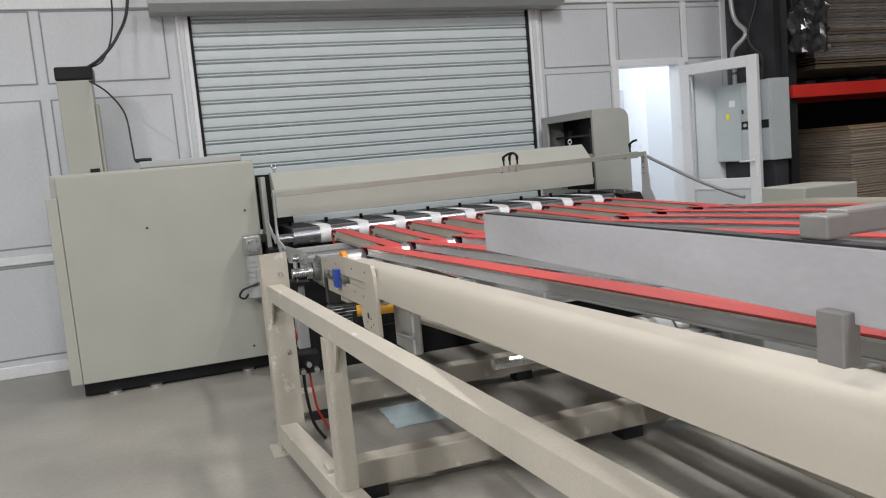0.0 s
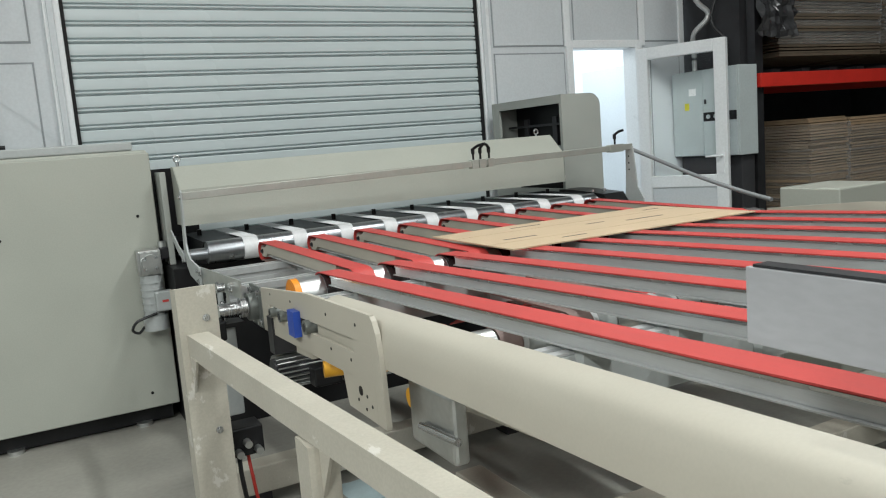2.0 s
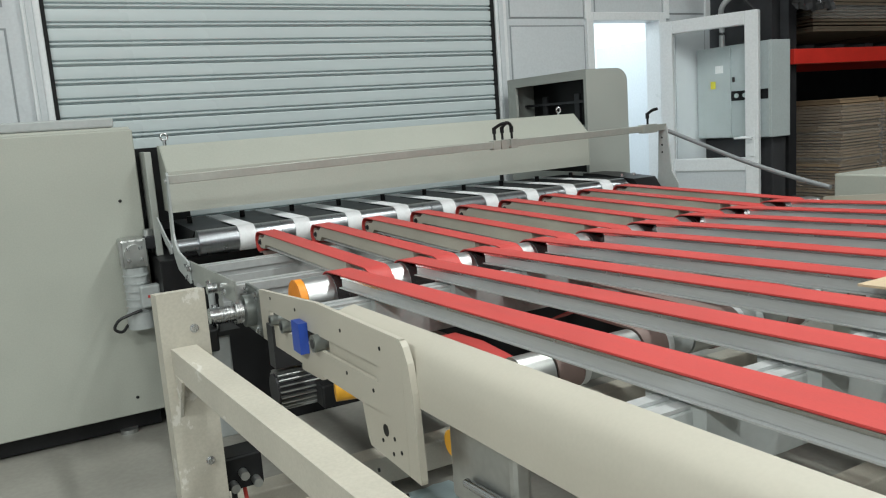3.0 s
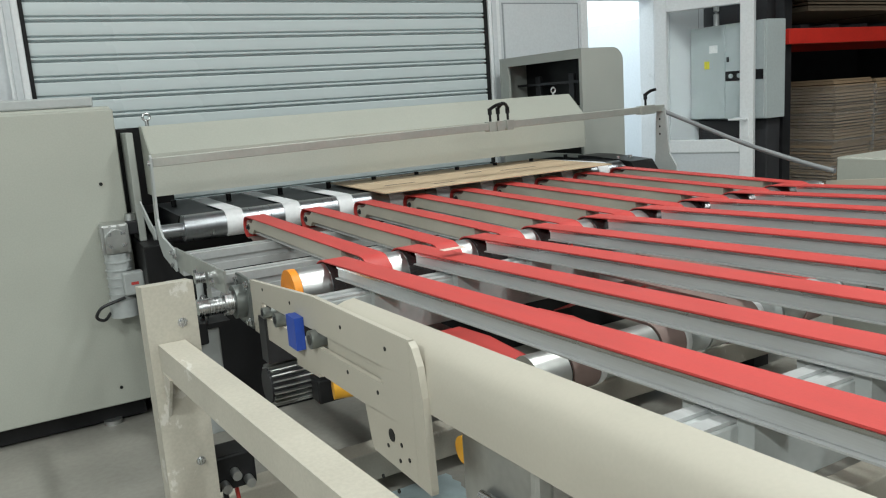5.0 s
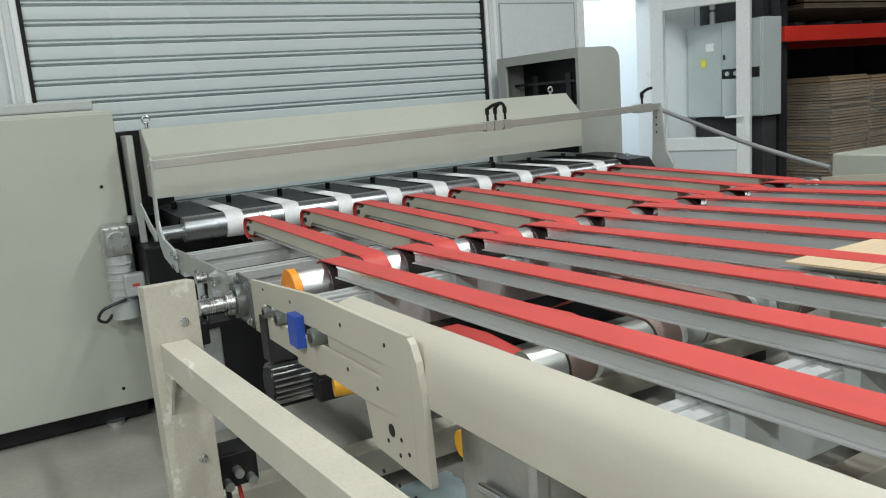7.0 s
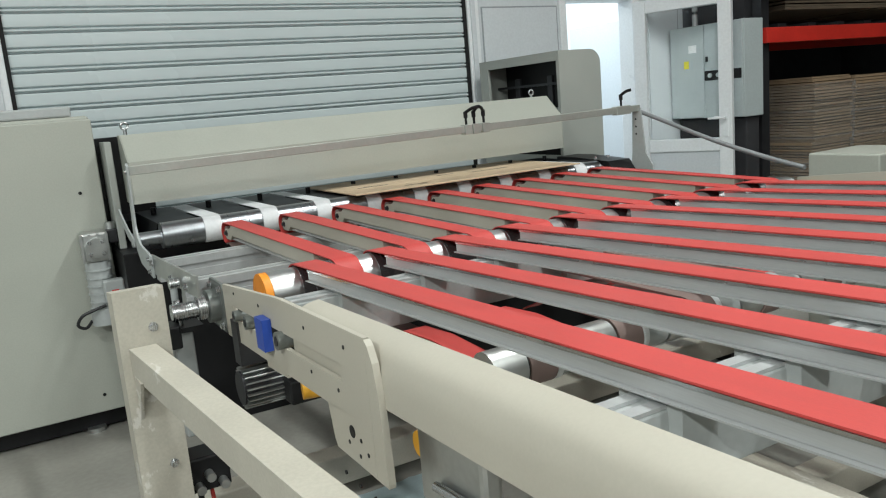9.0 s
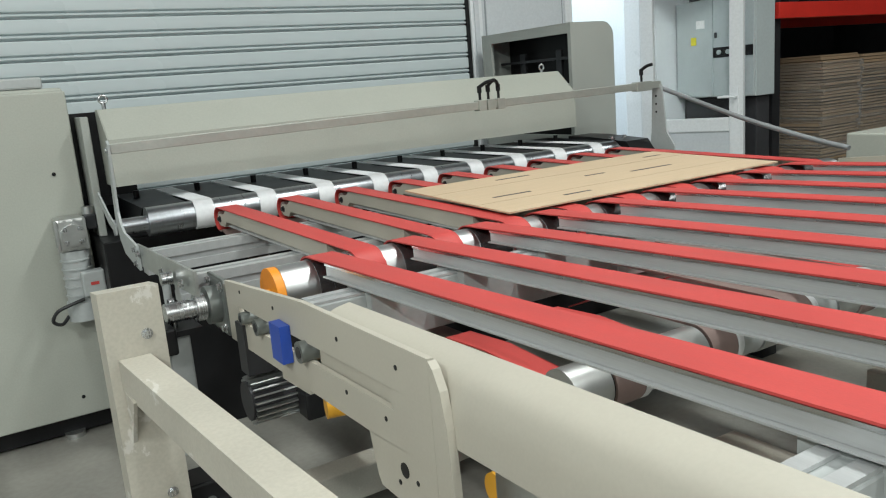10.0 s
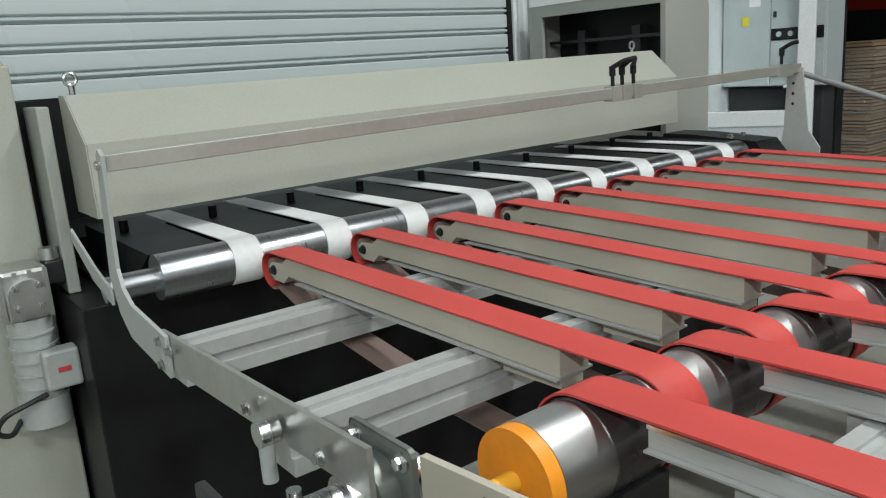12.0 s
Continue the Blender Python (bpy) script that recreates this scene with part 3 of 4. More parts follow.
def askew(bm):
    """The guard hangs a little nearer to the belts at its near end."""
    for v in bm.verts:
        k = (GX1 - MO[0] - v.co.x) / (GX1 - GX0)
        v.co.y -= 0.09 * k
        v.co.z -= 0.012 * k if v.co.z > 1.1 else 0.0
    return bm


part("guard", askew(bm_prism([(a - MO[1], b - MO[2]) for a, b in gp], "x", GX0 - MO[0], GX1 - MO[0])), CREAM, machine, "long cream sheet-steel guard", bevel=0.002)
ep = [(5.84, 1.345), (5.785, 1.345), (5.655, 1.23), (5.648, 1.04), (5.84, 1.04)]
for x in (GX0 - 0.004, GX1 + 0.001):
    part("guard_end", askew(bm_prism([(a - MO[1], b - MO[2]) for a, b in ep], "x", x - MO[0], x + 0.003 - MO[0])), CREAM, machine)
# Added black sheets: they darken the shaded gap and hide the shutter behind.
part("gap_filler", bm_box(*at0((0.94, 0.99, 5.861, 6.48, 0.8405, 1.325), MO)), BLACK, machine, "black filler for the shaded gap beside the guard")
part("gap_backing", bm_box(*at0((0.9905, 1.25, 6.40, 6.48, 0.9255, 1.325), MO)), BLACK, machine)
# The plate stands in shadow; its greyer colour holds that.
part("side_plate", bm_box(*at0((0.955, 0.985, 5.70, 5.86, 0.8405, 1.31), MO)), SHADED_CREAM, machine, "side plate with its shade in the grey colour", bevel=0.004)
for x, ye in ((1.06, 5.77), (3.345, 5.83)):
    bm = bmesh.new()
    ring = [(0.015 * math.cos(2 * math.pi * k / 14), 0.015 * math.sin(2 * math.pi * k / 14)) for k in range(15)]
    bm = bm_tube([(x - MO[0] + a, ye - MO[1], 1.372 + b) for a, b in ring], 0.005, 8, bm, 2)
    bm_cyl((x - MO[0], ye - MO[1], 1.30), (x - MO[0], ye - MO[1], 1.357), 0.008, 10, bm)
    part("lifting_eye", bm, STEEL, machine, "polished lifting eye bolt", smooth=True)
part("hinge_bolt", bm_cyl((3.424 - MO[0], 5.69 - MO[1], 1.07), (3.444 - MO[0], 5.69 - MO[1], 1.07), 0.02, 16), ZINC, machine, smooth=True)

# tall housing at the far end, with a dark opening in the side that faces the belts
HX0, HX1, HY0, HY1, HZ = 3.54, 3.865, 5.80, 6.66, 1.605
HO = (3.7, 6.2, 0.845)
hous = thing("machine_housing", HO, "grey-cream steel machine housing with a dark recessed opening", "machine housing")
R = 0.085
OY0, OY1, OZ0, OZ1 = 5.828, 6.565, 0.98, 1.548
bow = [(HX1 - R + R * math.cos(radians(a)), HZ - R + R * math.sin(radians(a))) for a in range(0, 91, 10)]
outl = [(HX0, 0.845), (HX1, 0.845)] + bow + [(HX0, HZ)]
for y in (HY0, HY1 - 0.02):
    part("end_plate", bm_prism([(a - HO[0], b - HO[2]) for a, b in outl], "y", y - HO[1], y + 0.02 - HO[1]), SHADED_CREAM, hous, bevel=0.004)
inner = [(a - 0.006 * (a > HX1 - R), b - 0.006) for a, b in bow]
skin = [(HX1, 0.845)] + bow + [(HX0 + 0.001, HZ), (HX0 + 0.001, HZ - 0.006)] + inner[::-1] + [(HX1 - 0.006, 0.845)]
part("shell", bm_prism([(a - HO[0], b - HO[2]) for a, b in skin], "y", HY0 + 0.0205 - HO[1], HY1 - 0.0205 - HO[1]), SHADED_CREAM, hous, smooth=True)
for y0, y1, z0, z1 in ((HY0 + 0.0205, OY0, 0.845, HZ - 0.007), (OY1, HY1 - 0.0205, 0.845, HZ - 0.007), (OY0 + 0.0005, OY1 - 0.0005, OZ1, HZ - 0.007), (OY0 + 0.0005, OY1 - 0.0005, 0.845, OZ0)):
    part("side_frame", bm_box(*at0((HX0 + 0.001, HX0 + 0.02, y0, y1, z0, z1), HO)), SHADED_CREAM, hous)
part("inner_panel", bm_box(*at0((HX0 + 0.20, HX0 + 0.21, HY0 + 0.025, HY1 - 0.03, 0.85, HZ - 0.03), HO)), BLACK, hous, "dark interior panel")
part("inner_rail", bm_box(*at0((HX0 + 0.12, HX0 + 0.14, HY0 + 0.025, HY1 - 0.03, 1.41, 1.425), HO)), DARK, hous)
for y in (6.05, 6.40):
    part("inner_bracket", bm_box(*at0((HX0 + 0.14, HX0 + 0.16, y, y + 0.05, 1.15, 1.47), HO)), DARK, hous, bevel=0.003)
part("inner_shaft", bm_cyl((HX0 + 0.10 - HO[0], HY0 + 0.03 - HO[1], 1.25 - HO[2]), (HX0 + 0.10 - HO[0], HY1 - 0.04 - HO[1], 1.25 - HO[2]), 0.02, 16), ZINC, hous, smooth=True)

# ---------------------------------------------------------------- the conveyor
SL = 0.034


def zb(y):
    """Height of the belts' top, which rise away from the machine."""
    return 0.919 + SL * (4.24 - y)


def zs(y):
    """Height of the short belts' top."""
    return 0.921 + 0.026 * (y - 4.24)


NB, LX0, SX0, STEP, BW = 9, 1.241, 1.31, 0.247, 0.077
R1Y, R1Z, R1R = 5.352, 0.919, 0.053
R2Y, R2R = 4.235, 0.071
R2Z = zb(R2Y) - R2R - 0.003
BACK = -3.6

feed = thing("feed_roller", (2.3, R1Y, R1Z), "polished steel feed roller with white bands", "roller")
part("roller", bm_cyl((1.075 - 2.3, 0, 0), (3.40 - 2.3, 0, 0), R1R, 48), STEEL_FEED, feed, smooth=True)
part("shaft", bm_cyl((0.96 - 2.3, 0, -0.004), (3.6 - 2.3, 0, -0.004), 0.029, 24), STEEL_FEED, feed, smooth=True)
for k in range(NB):
    x = SX0 - 0.068 + k * STEP
    prof = [(0.60, R1R + 0.002), (0.1, R1R + 0.003)] + arc(0, 0, R1R + 0.003, 90, 250, 14)
    part("band", bm_strip(prof, x - 2.3, x + 0.072 - 2.3, 0.0025), WHITE_BAND, feed, "white woven transport band", smooth=True)
for k in range(-1, NB):
    x = SX0 + k * STEP
    wedge = [(R1Y + 0.03, R1Z + 0.048), (R1Y + 0.60, R1Z + 0.052), (R1Y + 0.60, 0.861), (R1Y + 0.21, 0.861), (R1Y + 0.075, R1Z + 0.02)]
    tagged(finish(bm_prism(wedge, "x", x + 0.010, x + STEP - 0.074), "transfer_plate", BLACK_BELT, bevel=0.003), "glossy black transfer plate behind the feed roller", "plate", "transfer plates")
    post = finish(bm_cyl((x + 0.06, 5.74, R1Z + 0.051), (x + 0.06, 5.74, 1.0), 0.012, 14), "stop_post", BLACK, smooth=True)
    tagged(post, "small black post standing under the guard", "post", "guard posts")
tagged(finish(bm_box(1.03, 3.43, 5.545, 5.97, 0.841, 0.8605), "support_bar", DARK), "dark steel bar under the transfer plates", "bar")


# short red belts between the feed roller and the drive roller
NY, NR = 5.252, 0.044
NZ = zs(NY) - NR
for k in range(NB):
    x = SX0 + k * STEP
    sb = thing("short_belt", (x + 0.024, 4.7, zs(4.7)), "short red transport belt on a cream steel rail", "conveyor belt", "short red belts")
    sb.rotation_euler = (0, 0, radians(2.8))

    loop = [(a - 4.7, b - zs(4.7)) for a, b in arc(R2Y, R2Z, R2R + 0.003, 250, 90, 16) + arc(NY, NZ, NR, 90, -75, 12)]
    part("belt", bm_strip(loop[::-1], 0, BW, 0.003), RED, sb, "red rubber belt", smooth=True)
    back = arc(NY, NZ, NR, -75, -120, 5) + [(5.15, 0.835), (5.0, 0.795), (4.7, 0.742), (4.45, 0.722), (4.33, 0.745), (R2Y + 0.03, R2Z - R2R - 0.004)]
    part("return_run", bm_strip([(a - 4.7, b - zs(4.7)) for a, b in back], 0.002, BW - 0.002, 0.003), BELT_BACK, sb, "brown inner side of the returning belt", smooth=True)
    rp = [(NY + 0.004, NZ + 0.018), (NY + 0.016, NZ + 0.008), (NY + 0.016, NZ - 0.012), (NY - 0.004, NZ - 0.024), (NY - 0.045, NZ - 0.026), (NY - 0.07, NZ - 0.006), (4.37, zs(4.37) - 0.054), (4.37, zs(4.37) - 0.006), (NY - 0.07, zs(NY) - 0.007), (NY - 0.045, NZ + 0.02)]
    part("rail", bm_prism([(a - 4.7, b - zs(4.7)) for a, b in rp], "x", 0.006, BW - 0.004), CREAM_WARM, sb, bevel=0.002)
    part("pulley", bm_cyl((0.008, NY - 4.7, NZ - zs(4.7)), (BW - 0.008, NY - 4.7, NZ - zs(4.7)), NR - 0.016, 18), BELT_BACK, sb, smooth=True)
    bolt("pulley_bolt", (0.006, NY - 0.004 - 4.7, NZ - zs(4.7)), 0.008, sb, (-1, 0, 0), DARK)
    part("rail_foot", bm_box(0.014, BW - 0.012, 4.375 - 4.7, 4.50 - 4.7, -0.085, -0.060), CREAM_WARM, sb)
    lip = [(5.14, zs(5.14) - 0.0535), (4.37, zs(4.37) - 0.0545), (4.37, zs(4.37) - 0.058), (5.14, zs(5.14) - 0.057)]
    part("rail_lip", bm_prism([(a - 4.7, b - zs(4.7)) for a, b in lip], "x", -0.004, BW + 0.006), ALU, sb, "bright lower rail edge")

# long red belts on aluminium rails
for k in range(NB):
    x = LX0 + k * STEP
    lb = thing("long_belt", (x, 3.0, zb(3.0)), "long red transport belt on a grey aluminium rail", "conveyor belt", "long red belts")
    z0 = zb(3.0)
    loop = arc(R2Y, R2Z, R2R + 0.003, -60, 90, 14)
    loop = [(BACK, zb(BACK))] + loop[::-1]
    loop = [(a - 3.0, b - z0) for a, b in loop]
    part("belt", bm_strip(loop, 0, BW, 0.0035), RED, lb, "red rubber belt", smooth=True)
    RS = 4.12
    h = [(RS, zb(RS) - 0.0065), (BACK, zb(BACK) - 0.0065), (BACK, zb(BACK) - 0.031), (RS, zb(RS) - 0.031)]
    part("rail", bm_prism([(a - 3.0, b - z0) for a, b in h], "x", 0.002, BW + 0.002), ALU, lb, "grey aluminium belt rail")
    lip = [(RS, zb(RS) - 0.0315), (BACK, zb(BACK) - 0.0315), (BACK, zb(BACK) - 0.0345), (RS, zb(RS) - 0.0345)]
    part("rail_lip", bm_prism([(a - 3.0, b - z0) for a, b in lip], "x", -0.008, BW + 0.012), ALU, lb)
    edge = [(RS, zb(RS) - 0.0006), (BACK, zb(BACK) - 0.0006), (BACK, zb(BACK) - 0.0064), (RS, zb(RS) - 0.0064)]
    part("rail_edge", bm_prism([(a - 3.0, b - z0) for a, b in edge], "x", -0.0015, BW + 0.004), STEEL, lb, "bright rail edge")

# drive roller between the two sets of belts
drive = thing("drive_roller", (2.3, R2Y, R2Z), "steel drive roller with dark bands and an orange end", "roller")
part("roller", bm_cyl((1.155 - 2.3, 0, 0), (3.50 - 2.3, 0, 0), R2R - 0.003, 48), STEEL_LONG, drive, smooth=True)
# Dark bands put the long belts' shade and reflection onto the roller.
for k in range(NB):
    x = LX0 + k * STEP
    part("shade_band", bm_cyl((x + 0.003 - 2.3, 0, 0), (x + BW + 0.032 - 2.3, 0, 0), R2R - 0.001, 40), BELT_SHADE, drive, "dark band for the belt's shade on the roller", smooth=True)
part("end_cap", bm_cyl((1.132 - 2.3, 0, 0), (1.1545 - 2.3, 0, 0), R2R - 0.004, 40), ORANGE, drive, "orange painted end disc", smooth=True)
part("shaft", bm_cyl((1.07 - 2.3, 0, 0), (1.132 - 2.3, 0, 0), 0.014, 20), YELLOW, drive, "yellow shaft stub", smooth=True)
part("shaft", bm_cyl((3.50 - 2.3, 0, 0), (3.66 - 2.3, 0, 0), 0.014, 20), YELLOW, drive, smooth=True)


def profile_bar(name, x0, x1, yc, zt, w, h, label, m=ALU):
    """An aluminium extrusion along x with grooves in its faces."""
    g, d = w * 0.14, w * 0.12
    a = w / 2
    pts = [(-a, 0), (-g, 0), (-g, -d), (g, -d), (g, 0), (a, 0), (a, -h / 2 + g), (a - d, -h / 2 + g), (a - d, -h / 2 - g), (a, -h / 2 - g), (a, -h), (-a, -h), (-a, -h / 2 - g), (-a + d, -h / 2 - g), (-a + d, -h / 2 + g), (-a, -h / 2 + g)]
    ob = finish(bm_prism([(p, q) for p, q in pts], "x", x0, x1), name, m)
    ob.location = (0, yc, zt)
    return tagged(ob, label, "beam", "cross beams")


for yc in (4.98, 4.56):
    profile_bar("cross_beam", 0.981, 3.58, yc, zs(yc) - 0.0605, 0.075, 0.075, "grey grooved aluminium cross beam under the short belts")
for yc in (3.95, 2.80, 1.6, 0.4, -0.8, -2.0, -3.2):
    cb = thing("cross_member", (2.3, yc, zb(yc) - 0.041), "grey steel channel under the long belts", "beam", "cross members")
    part("web", bm_box(-1.185, 1.28, -0.035, 0.035, -0.125, -0.006), GREY_PAINT, cb, bevel=0.004)
    part("rail_strip", bm_box(-1.18, 1.275, -0.033, -0.010, -0.0055, 0.0), ALU, cb)
    part("rail_strip", bm_box(-1.18, 1.275, 0.010, 0.033, -0.0055, 0.0), ALU, cb)
    for k in range(NB):
        x = LX0 + k * STEP - 2.3
        part("rail_block", bm_box(x + 0.005, x + BW - 0.005, -0.06, 0.06, -0.10, 0.006), GREY_PAINT, cb)

# lower rollers and return belts under the long belts
for yc, zc, rr in ((3.36, 0.79, 0.047), (2.2, 0.80, 0.05)):
    lr = thing("idler_roller", (2.3, yc, zc), "grey steel idler roller under the belts", "roller", "idler rollers")
    part("shaft", bm_cyl((-1.24, 0, 0), (1.3, 0, 0), 0.014, 16), STEEL, lr, smooth=True)
    for k in range(NB):
        x = LX0 + k * STEP - 2.3
        part("drum", bm_cyl((x + 0.09, 0, 0), (x + 0.172, 0, 0), rr, 32), ZINC, lr, "bright steel drum", smooth=True)
        part("collar", bm_cyl((x + 0.1725, 0, 0), (x + 0.247, 0, 0), rr - 0.004, 32), DARK, lr, smooth=True)
        part("rim", bm_cyl((x + 0.2475, 0, 0), (x + 0.264, 0, 0), rr + 0.004, 32), WHITE_BAND, lr, "pale plastic rim", smooth=True)
        part("drum", bm_cyl((x + 0.2645, 0, 0), (x + 0.332, 0, 0), rr - 0.002, 32), GREY_PAINT, lr, smooth=True)
for k in range(NB):
    x = LX0 + k * STEP
    p = [(4.05, 0.845)] + arc(3.36, 0.79, 0.051, 90, 270, 14) + [(4.05, 0.73)]
    tagged(finish(bm_strip(p, x + 0.176, x + 0.246, 0.006), "return_belt", BELT_BACK, smooth=True), "brown-backed return loop of a transport belt on the idler roller", "conveyor belt", "return belts")
    p = [(3.92, 0.72), (3.74, 0.798), (3.60, 0.806), (3.43, 0.796), (3.38, 0.74)]
    tagged(finish(bm_strip(p[::-1], x + 0.10, x + 0.162, 0.003), "lower_belt", RED, smooth=True), "red lower run of a transport belt beside the idler roller", "conveyor belt", "lower red belts")

# side frames
BXo = 1.042


def side_frame(sgn, x0, name):
    o = (x0, 3.0, 0.0)
    f = thing(name, o, "cream steel conveyor side frame with a slotted tension plate", "conveyor frame", "conveyor side frames")

    def prism(nm, pts, a, b, m=CREAM_WARM, label="", bevel=0.003, smooth=False):
        lo, hi = sorted((a * sgn, b * sgn))
        return part(nm, bm_prism([(p - 3.0, q) for p, q in pts], "x", lo, hi), m, f, label, smooth, bevel)

    top = lambda y: zb(y) - 0.010
    prof = [(0.013, -0.122), (0.013, -0.075), (0.015, -0.055), (0.021, -0.034), (0.030, -0.020), (0.042, -0.010), (0.060, -0.004), (0.085, 0.0), (0.085, -0.122)]
    bm = bmesh.new()
    rings = [[bm.verts.new((sgn * px, y - 3.0, top(y) + pz)) for px, pz in prof] for y in (3.74, BACK)]
    bm.faces.new(rings[0])
    bm.faces.new(rings[1][::-1])
    for k in range(len(prof)):
        n = (k + 1) % len(prof)
        bm.faces.new((rings[0][k], rings[0][n], rings[1][n], rings[1][k]))
    part("beam", bm, CREAM_WARM, f, "long cream sheet-steel beam with a rounded top", smooth=True)
    # tension plate with a long slot, made of bars round the slot, and a drop leg
    t2 = lambda y: zb(y) - 0.020
    prism("plate_bar", [(4.30, t2(4.30) - 0.008), (3.78, zb(3.78) + 0.002), (3.30, zb(3.30) - 0.003), (3.30, t2(3.30) - 0.060), (4.30, t2(4.30) - 0.060)], 0.0, 0.011, bevel=0)
    prism("plate_bar", [(4.30, t2(4.30) - 0.096), (3.30, t2(3.30) - 0.096), (3.30, t2(3.30) - 0.155), (3.5, t2(3.5) - 0.163), (4.30, t2(4.30) - 0.16)], 0.0, 0.011, bevel=0)
    prism("plate_bar", [(4.30, t2(4.30) - 0.0601), (4.21, t2(4.21) - 0.0601), (4.195, t2(4.2) - 0.078), (4.21, t2(4.21) - 0.0959), (4.30, t2(4.30) - 0.0959)], 0.0, 0.011, bevel=0)
    prism("plate_bar", [(3.42, t2(3.42) - 0.0601), (3.30, t2(3.30) - 0.0601), (3.30, t2(3.30) - 0.0959), (3.42, t2(3.42) - 0.0959), (3.435, t2(3.43) - 0.078)], 0.0, 0.011, bevel=0)
    prism("leg_plate", [(3.52, t2(3.5) - 0.1632), (3.30, t2(3.30) - 0.1552), (3.30, 0.672), (3.49, 0.672), (3.50, 0.687)], 0.0, 0.011, bevel=0)
    prism("edge_fin", [(3.2995, zb(3.30) - 0.006), (3.288, zb(3.30) - 0.016), (3.272, zb(3.30) - 0.045), (3.26, zb(3.30) - 0.10), (3.25, 0.68), (3.252, 0.672), (3.299, 0.672)], 0.0, 0.014, bevel=0.004)
    prism("drop_box", [(4.0, t2(3.9) - 0.14), (3.84, t2(3.8) - 0.14), (3.84, 0.72), (4.0, 0.71)], 0.02, 0.05)
    prism("tension_block", [(3.915, t2(3.90) - 0.038), (3.855, t2(3.90) - 0.038), (3.855, t2(3.90) - 0.118), (3.915, t2(3.90) - 0.118)], -0.024, -0.001, BLUE, "blue plastic sensor block", 0.004)
    for yy, r in ((4.15, 0.015), (4.04, 0.019), (3.78, 0.022)):
        c = (yy - 3.0, t2(yy) - 0.078)
        knob = part("tension_knob", bm_cyl((sgn * -0.016, *c), (sgn * 0.03, *c), r, 24), CAST, f, "dark steel tension knob", smooth=True)
        part("knob_bore", bm_cyl((sgn * -0.0175, *c), (sgn * -0.0161, *c), r * 0.55, 16), DARK, knob, smooth=True)
    for yy, dz in ((3.62, -0.02), (3.95, -0.02), (3.40, -0.02), (3.60, -0.115), (3.36, -0.20), (3.42, -0.22), (3.37, -0.235), (3.33, -0.22), (3.46, -0.30), (3.32, -0.305), (3.39, -0.305), (3.45, -0.12), (4.18, -0.02)):
        c = (yy - 3.0, t2(yy) + dz)
        part("hole", bm_cyl((sgn * -0.0012, *c), (sgn * 0.002, *c), 0.0045, 10), BLACK, f)
    c = (3.40 - 3.0, 0.735)
    part("hole", bm_cyl((sgn * -0.0012, *c), (sgn * 0.002, *c), 0.013, 18), BLACK, f)
    # bearing housing at the machine end
    c = (4.395 - 3.0, 0.81)
    part("bearing_flange", bm_box(*sorted((sgn * 0.0, sgn * 0.012)), 4.32 - 3.0, 4.47 - 3.0, 0.735, 0.885), CAST, f, "grey cast bearing flange", bevel=0.01)
    part("bearing", bm_cyl((sgn * -0.03, *c), (sgn * 0.0, *c), 0.05, 28), CAST, f, smooth=True)
    part("shaft", bm_cyl((sgn * -0.135, *c), (sgn * 0.06, *c), 0.026, 24), STEEL, f, "polished shaft end", smooth=True)
    part("shaft_collar", bm_cyl((sgn * -0.06, *c), (sgn * -0.035, *c), 0.036, 24), STEEL, f, smooth=True)
    for dy in (-0.055, 0.055):
        for dz in (-0.055, 0.055):
            bolt("bolt", (-0.0 * sgn, c[0] + dy, c[1] + dz), 0.009, f, (-sgn, 0, 0))
    part("tray_edge", bm_prism([(3.45 - 3.0, 0.700), (0.6 - 3.0, 0.905), (0.6 - 3.0, 0.893), (3.45 - 3.0, 0.686)], "x", *sorted((sgn * 0.17, sgn * 0.225))), CREAM_WARM, f, "long cream tray edge")
    return f


side_frame(1, BXo, "conveyor")
side_frame(-1, 3.68, "conveyor")

